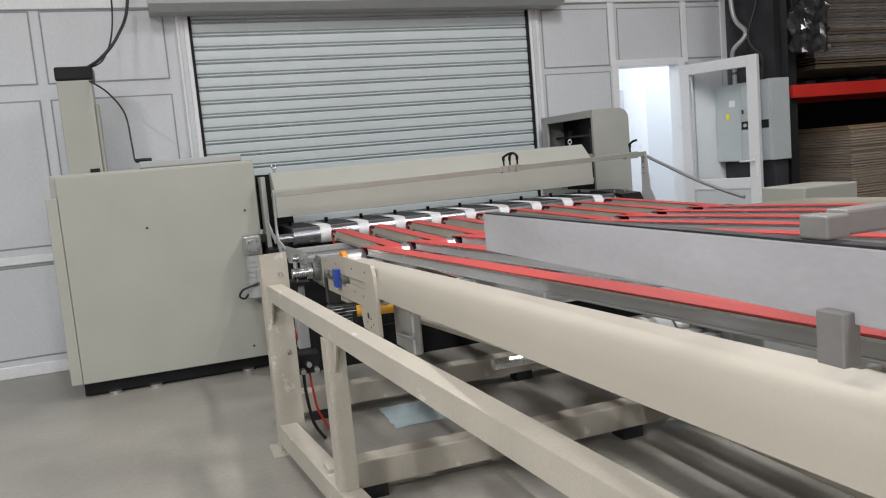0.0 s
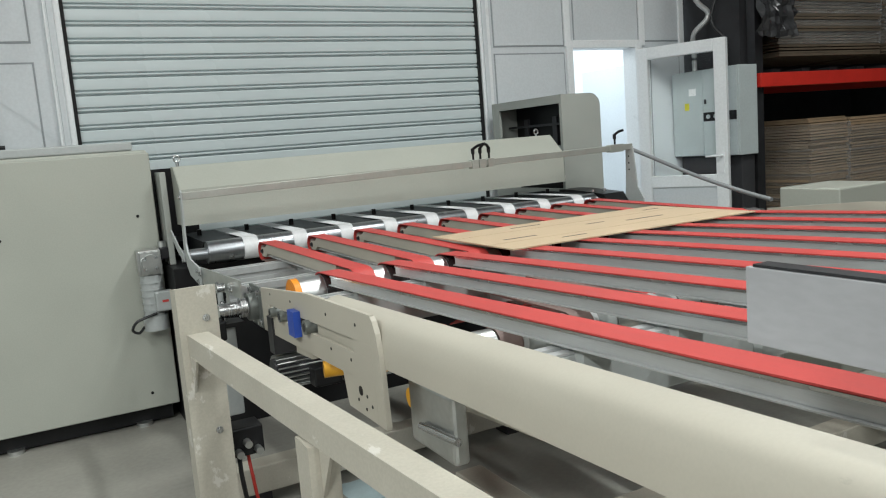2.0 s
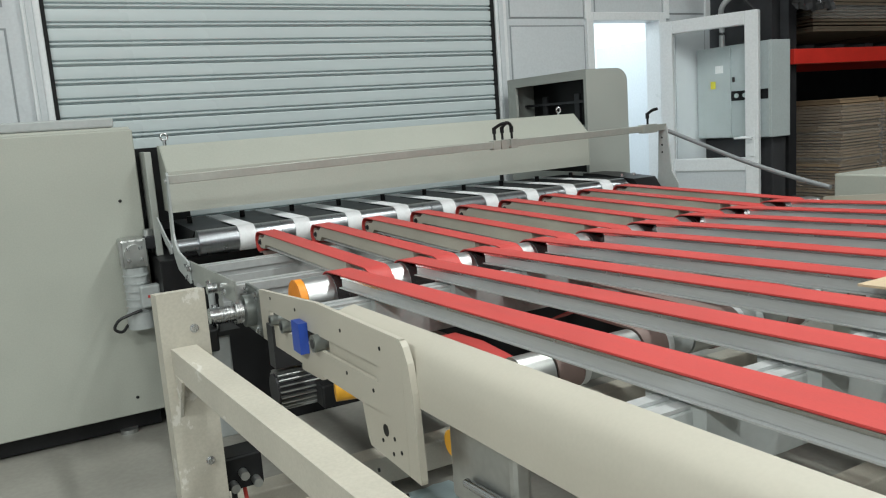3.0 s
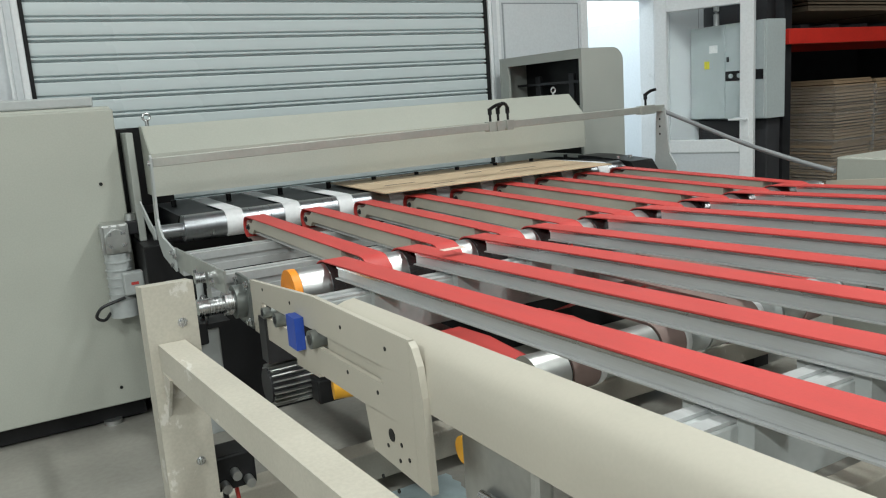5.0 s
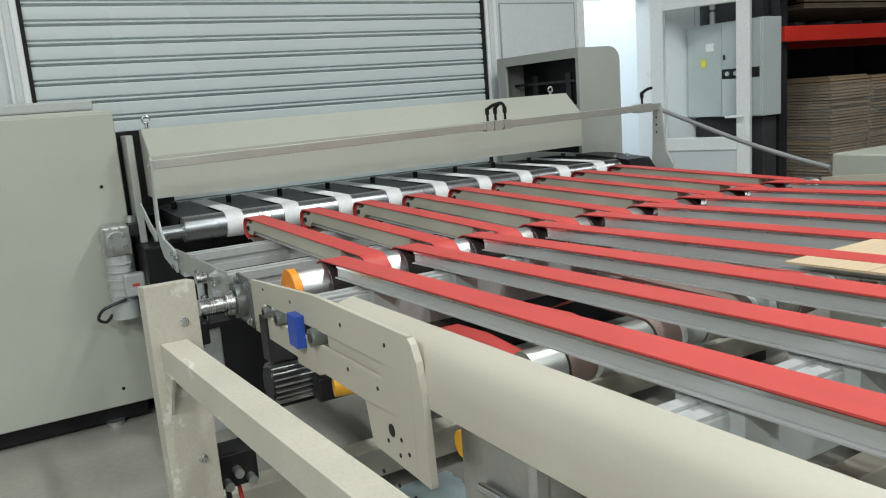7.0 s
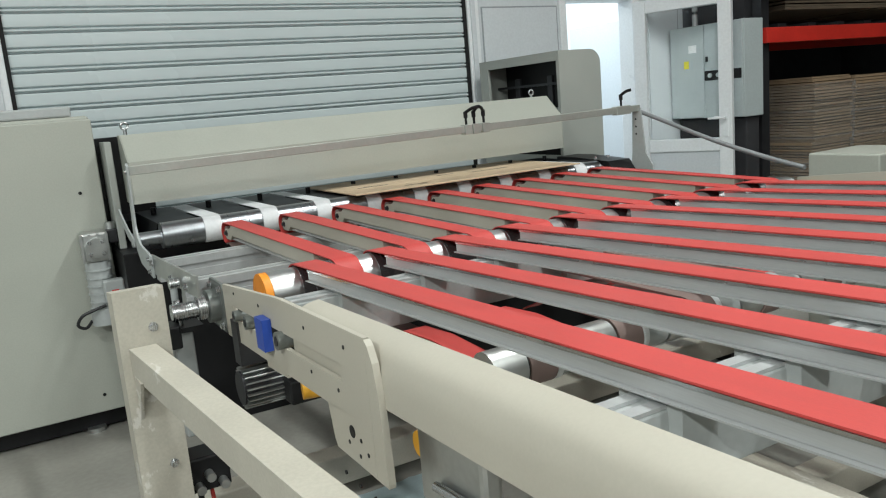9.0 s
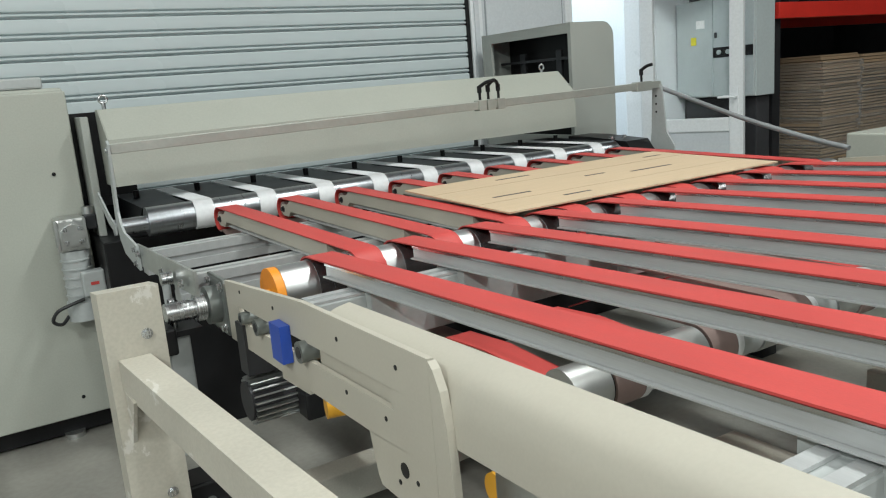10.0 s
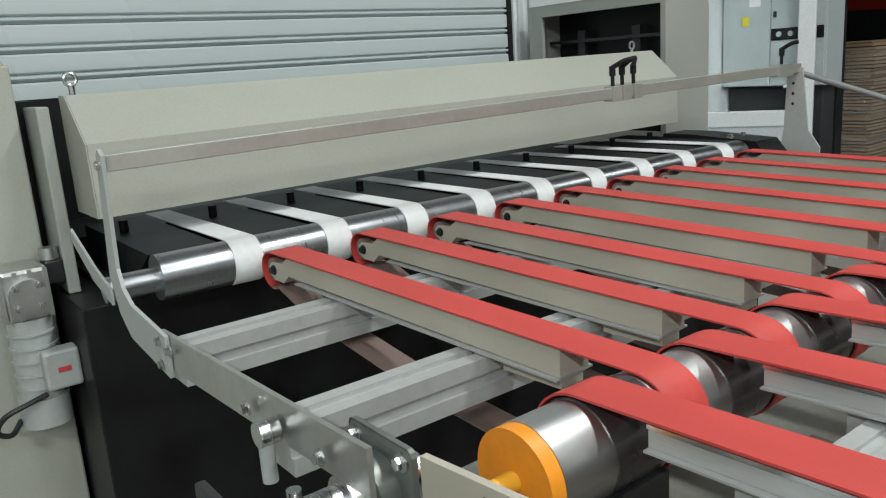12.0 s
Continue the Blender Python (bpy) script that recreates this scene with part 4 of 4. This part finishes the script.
# swing arms, stop bar and clamps at the machine end
for xa, s in ((0.965, 1), (3.60, -1)):
    arm = thing("swing_arm", (xa, 5.0, 0.87), "grey bent steel arm bolted to a flat side bar", "arm", "swing arms")
    P = lambda y, z: (y - 5.0, z - 0.87)
    up = [P(5.235, 1.216), P(5.22, 1.229), P(5.20, 1.216), P(5.225, 0.985), P(5.205, 0.945), P(5.16, 0.92), P(4.97, 0.90), P(4.97, 0.82), P(5.19, 0.845), P(5.25, 0.885), P(5.285, 0.96)]
    if s < 0:
        up = [P(5.26, 1.24), P(5.20, 1.24), P(5.195, 1.20), P(5.17, 1.0), P(5.12, 0.93), P(5.12, 0.86), P(5.29, 0.86), P(5.27, 1.0)]
        for z in (1.10, 1.14, 1.18):
            part("hole", bm_cyl((-0.0046, *P(5.235, z)), (0.0046, *P(5.235, z)), 0.006, 12), BLACK, arm)
    part("arm_plate", bm_prism(up, "x", -0.004, 0.004), GREY_PAINT, arm, "bent grey arm plate", bevel=0.0015)
    if s < 0:
        continue
    fl = [P(5.02, 0.90), P(4.30, 0.925), P(4.30, 0.86), P(5.02, 0.83)]
    part("side_bar", bm_prism(fl, "x", 0.005 if s > 0 else -0.013, 0.013 if s > 0 else -0.005), ZINC, arm, "flat steel side bar", bevel=0.001)
    for y, z in ((5.0, 0.885), (5.0, 0.84), (4.95, 0.878), (4.62, 0.875), (4.40, 0.88)):
        bolt("bolt", (-0.004 * s, *P(y, z)), 0.008, arm, (-s, 0, 0))
    part("rod_end", bm_cyl((-0.03 * s, *P(4.53, 0.872)), (0.0, *P(4.53, 0.872)), 0.018, 20), STEEL, arm, "polished rod end", smooth=True)
    part("piston_rod", bm_cyl((-0.018 * s, *P(4.53, 0.872)), (-0.018 * s, *P(4.53, 0.80)), 0.011, 16), GREY_PAINT, arm, smooth=True)
    part("pivot_bolt", bm_cyl((-0.012 * s, *P(5.222, 1.197)), (0.01 * s, *P(5.222, 1.197)), 0.009, 14), STEEL, arm, smooth=True)
    part("link_plate", bm_prism([P(5.55, 1.0), P(5.40, 0.93), P(5.27, 0.90), P(5.27, 0.935), P(5.38, 0.965), P(5.55, 1.03)], "x", -0.012, -0.006), GREY_PAINT, arm)

stop_bar = thing("stop_bar", (2.3, 5.225, 1.217), "long square steel bar across the belts", "bar")
stop_bar.rotation_euler = (0, radians(-0.85), 0)
part("bar", bm_box(-1.33, 1.31, -0.014, 0.014, -0.015, 0.019), BAR_GREY, stop_bar, bevel=0.002)
for x, dx, w in ((2.50, 0.02, 0.0205), (2.545, 0.0, 0.0205), (2.60, -0.03, 0.0205), (3.485, 0.01, 0.05)):
    block = part("clamp_block", bm_box(x - w - 2.3, x + w - 2.3, -0.022, 0.02, -0.022, 0.024), BAR_GREY, stop_bar, "aluminium clamp block", bevel=0.002)
    bm = bm_cyl((x - 2.3, 0, 0.024), (x - 2.3, 0, 0.06), 0.006, 12)
    bm_cyl((x - 2.3, 0, 0.055), (x - 2.3, 0, 0.085), 0.010, 14, bm)
    bm_tube([(x - 2.3, 0, 0.08), (x + dx - 2.3, -0.03, 0.098), (x + dx * 2.2 - 2.3, -0.055, 0.104)], 0.008, 10, bm)
    part("clamp_lever", bm, BLACK, block, "black clamping lever", smooth=True)

hose = tagged(finish(bm_tube([(3.615, 5.23, 1.222), (3.615, 5.05, 1.165), (3.60, 4.7, 1.06), (3.59, 4.4, 0.985), (3.58, 4.2, 0.945)], 0.011, 10), "air_hose", GREY_HOSE, smooth=True), "grey air hose running down from the stop bar", "hose")
blk = tagged(finish(bm_box(3.89, 4.3, 4.05, 4.4, 0.0, 0.972), "cream_box", CREAM, bevel=0.008), "cream steel box beyond the far side frame", "box")

# ---------------------------------------------------------------- outer frame: posts and rails
PX0, PX1 = 0.722, 0.846
fo = (0.76, 3.0, 0.0)
outer = thing("conveyor_stand", fo, "worn cream steel stand beside the conveyor", "stand")


def rail_x(y):
    return 0.798 + 0.1 * (4.2 - y)


def rail_z(y):
    return 0.813 - 0.0277 * (4.2 - y)


def rail_bar(nm, y0, y1, w, h, ztop):
    """A square tube along the rail's line, w wide and h high."""
    bm = bmesh.new()
    ends = []
    for y in (y0, y1):
        x, z = rail_x(y) - fo[0], ztop(y)
        ends.append([bm.verts.new((x + dx, y - 3.0, z + dz)) for dx, dz in ((-w, -h), (0, -h), (0, 0), (-w, 0))])
    bm.faces.new(ends[0])
    bm.faces.new(ends[1][::-1])
    for k in range(4):
        bm.faces.new((ends[0][k], ends[0][(k + 1) % 4], ends[1][(k + 1) % 4], ends[1][k]))
    return part(nm, bm, CREAM_WORN, outer, bevel=0.008)


def fprism(nm, pts, x0, x1, label="", bevel=0.006, m=None):
    return part(nm, bm_prism([(p - 3.0, q) for p, q in pts], "x", x0 - fo[0], x1 - fo[0]), m or CREAM_WORN, outer, label, bevel=bevel)


fprism("post", [(4.195, 0.0), (4.095, 0.0), (4.095, 0.958), (4.195, 0.945)], PX0, PX1)
part("foot_plate", bm_box(0.68 - fo[0], 0.87 - fo[0], 4.05 - 3, 4.23 - 3, 0.0, 0.012), CREAM_WORN, outer, bevel=0.003)
rail_bar("top_rail", 4.094, 0.2, 0.066, 0.072, rail_z)
rail_bar("bottom_rail", 4.094, 0.2, 0.085, 0.09, lambda y: 0.14)
for yc in (3.22, 0.3):
    x1 = rail_x(yc) - 0.006
    zt = rail_z(yc) - 0.0755
    fprism("post", [(yc + 0.045, 0.141), (yc - 0.045, 0.141), (yc - 0.045, zt), (yc + 0.045, zt)], x1 - 0.07, x1)
    fprism("gusset", [(yc - 0.046, zt), (yc - 0.046, zt - 0.12), (yc - 0.12, zt)], x1 - 0.045, x1 - 0.037, bevel=0)
fprism("gusset", [(4.095, 0.742), (4.095, 0.62), (4.0, 0.742)], 0.745, 0.753, bevel=0)
for z in (0.855, 0.482):
    bolt("bolt", (0.808 - fo[0], 4.095 - 3.0, z), 0.008, outer)
for yc in (4.55, 3.43, 1.4, -0.6, -2.2):
    cr = thing("floor_beam", (2.2, yc, 0.0), "cream steel beam across the floor under the conveyor", "beam", "floor beams")
    part("tube", bm_box(-1.385, 1.5, -0.05, 0.05, 0.05, 0.16), CREAM_WORN, cr, bevel=0.006)
    for x in (-1.2, 0.0, 1.3):
        part("foot", bm_box(x - 0.05, x + 0.05, -0.05, 0.05, 0.0, 0.05), DARK, cr)
for xb in (1.55, 2.3, 3.1):
    lo_ = thing("long_floor_beam", (xb, 0.5, 0.16), "cream steel beam running under the conveyor", "beam", "long floor beams")
    part("tube", bm_box(-0.05, 0.05, -4.0, 3.3, 0.001, 0.09), CREAM_WORN, lo_, bevel=0.006)

# drive motor, valve block and cables under the tension plate
DO = (1.20, 4.20, 0.0)
dm = thing("drive_motor", DO, "dark finned drive motor with a gearbox under the conveyor", "motor")
part("motor_body", bm_cyl((-0.17, 0, 0.60), (0.06, 0, 0.60), 0.05, 32), DARK, dm, smooth=True)
for k in range(22):
    m4 = Matrix.Translation((0, 0, 0.60)) @ Matrix.Rotation(2 * math.pi * k / 22, 4, "X")
    part("fin", bm_box(-0.165, 0.03, -0.002, 0.002, 0.049, 0.062, m=m4), ZINC, dm)
part("gearbox", bm_box(0.061, 0.19, -0.07, 0.07, 0.53, 0.67), BLACK, dm, bevel=0.018)
part("end_ring", bm_cyl((0.03, 0, 0.60), (0.0605, 0, 0.60), 0.068, 32), BLACK, dm, smooth=True)
part("terminal_box", bm_box(-0.06, 0.04, -0.115, -0.05, 0.55, 0.62), BLACK, dm, bevel=0.006)
part("mount", bm_box(-0.165, 0.15, -0.03, 0.03, 0.671, 0.80), DARK, dm)
tagged(finish(bm_cyl((1.10, 3.86, 0.675), (1.36, 3.80, 0.675), 0.026, 24), "yellow_shaft", YELLOW, smooth=True), "yellow painted shaft under the conveyor", "shaft")
tagged(finish(bm_cyl((1.115, 3.26, 0.735), (1.2, 3.26, 0.735), 0.026, 24), "yellow_roller", YELLOW, smooth=True), "yellow painted roller end under the conveyor", "roller")
vb = thing("valve_block", (0.90, 4.2, 0.35), "black pneumatic valve block with hose fittings", "valve block")
part("block", bm_box(-0.05, 0.06, -0.05, 0.05, 0.0, 0.10), BLACK, vb, bevel=0.006)
for x, z in ((-0.03, 0.02), (0.035, 0.02), (0.0, 0.05)):
    part("fitting", bm_cyl((x, -0.05, z), (x, -0.085, z), 0.013, 14), ZINC, vb, smooth=True)
part("hose", bm_tube([(-0.02, 0, 0.0), (-0.02, -0.02, -0.1), (0.0, -0.03, -0.25), (0.05, -0.02, -0.345)], 0.008, 8), CABLE, vb, smooth=True)
part("hose", bm_tube([(0.01, 0, 0.0), (0.012, -0.03, -0.08), (0.03, -0.03, -0.2), (0.1, 0, -0.345)], 0.006, 8), RED_CABLE, vb, smooth=True)
cyl = thing("air_cylinder", (0.93, 4.42, 0.42), "grey pneumatic cylinder beside the bearing", "air cylinder")
part("barrel", bm_box(-0.03, 0.03, -0.03, 0.03, 0.0, 0.33), GREY_PAINT, cyl, bevel=0.006)
part("rod", bm_cyl((0, 0, 0.33), (0, 0, 0.42), 0.01, 14), STEEL, cyl, smooth=True)
part("bracket", bm_box(-0.05, 0.06, -0.05, 0.05, 0.33, 0.345), BLACK, cyl)
part("air_line", bm_tube([(-0.03, -0.02, 0.30), (-0.06, -0.03, 0.26), (-0.05, -0.03, 0.15), (-0.03, -0.02, 0.05)], 0.005, 8), RED_CABLE, cyl, smooth=True)
bk = thing("bearing_bracket", (0.87, 4.395, 0.73), "dark steel bracket carrying the shaft", "bracket")
part("plate", bm_box(-0.05, -0.035, -0.06, 0.06, 0.0, 0.15), DARK, bk, bevel=0.004)
part("clamp", bm_box(-0.034, 0.05, -0.045, 0.045, -0.02, 0.05), BLACK, bk, bevel=0.006)
for z in (0.02, 0.13):
    bolt("bolt", (-0.05, -0.04, z), 0.008, bk, (-1, 0, 0))
def crumpled_sheet():
    rng = random.Random(4)
    bm = bmesh.new()
    n = 12
    g = [[bm.verts.new((0.06 * i + rng.uniform(-0.012, 0.012), 0.05 * j + rng.uniform(-0.012, 0.012), 0.004 + 0.05 * math.sin(math.pi * i / n) * math.sin(math.pi * j / n) * rng.uniform(0.5, 1.0))) for j in range(n + 1)] for i in range(n + 1)]
    for i in range(n):
        for j in range(n):
            bm.faces.new((g[i][j], g[i + 1][j], g[i + 1][j + 1], g[i][j + 1]))
    ob = finish(bm, "plastic_sheet", PALE_BLUE, smooth=True)
    ob.location, ob.scale = (1.30, 4.12, 0.0), (0.6, 0.6, 0.8)
    return tagged(ob, "crumpled pale blue plastic sheet on the floor under the conveyor", "plastic sheet")


crumpled_sheet()


def film_curtain():
    """Bunched stretch film hanging from the loads on the rack."""
    rng = random.Random(9)
    bm = bmesh.new()
    nu, nv = 14, 52
    g = [[bm.verts.new((0.032 * i + rng.uniform(-0.01, 0.01), rng.uniform(-0.035, 0.035), -0.05 * j + rng.uniform(-0.012, 0.012))) for j in range(nv + 1)] for i in range(nu + 1)]
    for i in range(nu):
        for j in range(nv):
            bm.faces.new((g[i][j], g[i + 1][j], g[i + 1][j + 1], g[i][j + 1]))
    ob = finish(bm, "film_curtain", DARK_FILM)
    ob.location = (5.72, 6.02, 4.60)
    return tagged(ob, "bunched glossy dark plastic film hanging beside the rack", "plastic film")


film_curtain()
rodk = tagged(finish(bm_cyl((1.09, 3.16, 0.70), (1.09, 2.98, 0.715), 0.009, 16), "threaded_rod", STEEL, smooth=True), "threaded steel rod beside the tension plate", "rod")
tagged(finish(bm_box(1.10, 1.14, 3.02, 3.24, 0.64, 0.80), "bearing_plate", ZINC, bevel=0.01), "zinc plated plate behind the tension plate", "plate")

# side guide plate above the conveyor edge, on a bracket
gd = thing("side_guide", (1.07, 1.0, 1.083), "long galvanised sheet-metal side guide on a grey bracket", "side guide")
part("blade", bm_box(-0.004, 0.004, -3.0, 1.20, 0.005, 0.095), BLADE, gd, "worn galvanised guide plate", bevel=0.0015)
part("top_lip", bm_box(-0.003, 0.022, -3.0, 1.19, 0.0955, 0.0985), DARK, gd)
part("bracket", bm_box(-0.022, 0.005, 0.115, 0.155, -0.045, 0.02), SHADED_GREY, gd, bevel=0.002)
part("tube_holder", bm_box(0.006, 0.042, 0.16, 0.205, 0.0985, 0.128), SHADED_GREY, gd, bevel=0.003)
part("tube", bm_box(0.0425, 0.5, 0.165, 0.2, 0.1, 0.132), SHADED_GREY, gd, bevel=0.004)

# ceiling lamps, all out of view; the one at (6.6, 3.6) is added
for lx, ly in ((0.2, 0.6), (2.9, 0.6), (0.2, 3.9), (2.9, 3.7), (-2.6, 1.4), (-2.6, -1.8), (1.4, -2.4), (6.6, 3.6)):
    cl = thing("ceiling_lamp", (lx, ly, LAMP_Z), "long white ceiling lamp with a frosted diffuser", "lamp", "ceiling lamps")
    part("housing", bm_box(-0.09, 0.09, -0.66, 0.66, 0.0, 0.06), WHITE_PVC, cl, bevel=0.006)
    part("diffuser", bm_box(-0.07, 0.07, -0.64, 0.64, -0.03, -0.001), TUBE, cl)
    part("hanger", bm_cyl((0, 0.4, 0.06), (0, 0.4, 0.3), 0.004, 8), STEEL, cl)
    part("hanger", bm_cyl((0, -0.4, 0.06), (0, -0.4, 0.3), 0.004, 8), STEEL, cl)

# ---------------------------------------------------------------- cardboard sheets
SHX0, SHX1, SHD = 1.905, 3.20, 0.64


def sheet():
    s = thing("cardboard_sheet", (0, 0, 0), "flat brown corrugated cardboard sheet with printed lines on the belts", "cardboard sheet", "moving cardboard sheets")
    w = SHX1 - SHX0
    part("board", bm_box(0, w, -SHD, 0, 0.001, 0.006), CARD, s)
    part("crease", bm_box(0.0, w, -0.19, -0.187, 0.0061, 0.0064), CARD_OLD, s)
    part("crease", bm_box(0.0, w, -0.47, -0.468, 0.0061, 0.0064), CARD_OLD, s)
    for x, y, l in ((0.12, -0.40, 0.16), (0.62, -0.30, 0.1), (0.80, -0.36, 0.22), (1.12, -0.12, 0.1), (0.35, -0.1, 0.16), (0.3, -0.55, 0.12)):
        part("print_bar", bm_box(x, x + l, y, y + 0.014, 0.0061, 0.0065), INK, s, "row of small printed marks")
    return s


def rest(y):
    """Height on which a sheet lies: the feed roller, the short belts, then the long belts."""
    return zb(y) if y < 4.24 else zs(y) + max(0.0, 0.974 - zs(y)) * max(0.0, min(1.0, (y - 4.9) / 0.4))


def sheet_pose(y, drop=0.0):
    """y: where the front edge lies along the belts."""
    z0, z1 = rest(y) + 0.006, rest(y + SHD) + 0.006
    return pose(SHX0, y + SHD, z1 - drop, math.degrees(math.atan2(z1 - z0, SHD)), 0, 0)


JOINT_A, JOINT_B = 2.87, 3.05


def motions():
    """Each sheet creeps out of the machine, is caught by the belts and rides away on them."""
    for k, t0, y0, w in ((0, 4.8, JOINT_A, 0.03), (1, 5.4, JOINT_B, 0.03)):
        x = LX0 + k * STEP
        j = tagged(finish(bm_box(0.002, BW - 0.002, -w / 2, w / 2, 0.0005, 0.0018), "belt_joint", PINK_SEAM), "pale glued joint travelling along a red belt", "belt joint")
        tilt = -math.degrees(math.atan(SL))
        start = t0 - (4.20 - y0) / 1.70
        stop = t0 + (y0 + 3.0) / 1.70
        rows = [(0.0, pose(x, 4.20, zb(4.20) - 0.03, tilt)), (start - 0.2, pose(x, 4.20, zb(4.20) - 0.03, tilt)), (start, pose(x, 4.20, zb(4.20), tilt)), (t0, pose(x, y0, zb(y0), tilt))]
        rows += [(stop, pose(x, -3.0, zb(-3.0), tilt)), (12.0, pose(x, -3.0, zb(-3.0), tilt))]
        walk(j, rows)
    first = sheet()
    passes = [(1.35, -2.9), (5.47, -2.1), (9.56, -1.3)]
    obs = [first] + [copy_thing(first, pose(0, 0, 0)) for _ in passes[1:]]
    for n, (ob, (t0, far)) in enumerate(zip(obs, passes)):
        run = [(-1.15, 5.62), (-0.7, 5.33), (-0.3, 5.06), (0.0, 4.78), (0.25, 4.49), (0.5, 4.17), (0.75, 3.82), (1.0, 3.42), (2.0, 1.72)]
        run.append((2.0 + (1.72 - far) / 1.70, far))
        rows = [(t0 + t, sheet_pose(y)) for t, y in run if 0 < t0 + t <= 12.0]
        rows = [(0.0, sheet_pose(5.80, 0.17 + 0.008 * n))] + ([(t0 - 1.6, sheet_pose(5.80, 0.17 + 0.008 * n))] if t0 > 2 else []) + rows
        last = rows[-1]
        if t0 + run[-1][0] < 12.0:
            rows.append((12.0, last[1]))
        else:
            rows.append((12.0, sheet_pose(1.72 - 1.70 * (12.0 - t0 - 2.0))))
        walk(ob, rows)


motions()
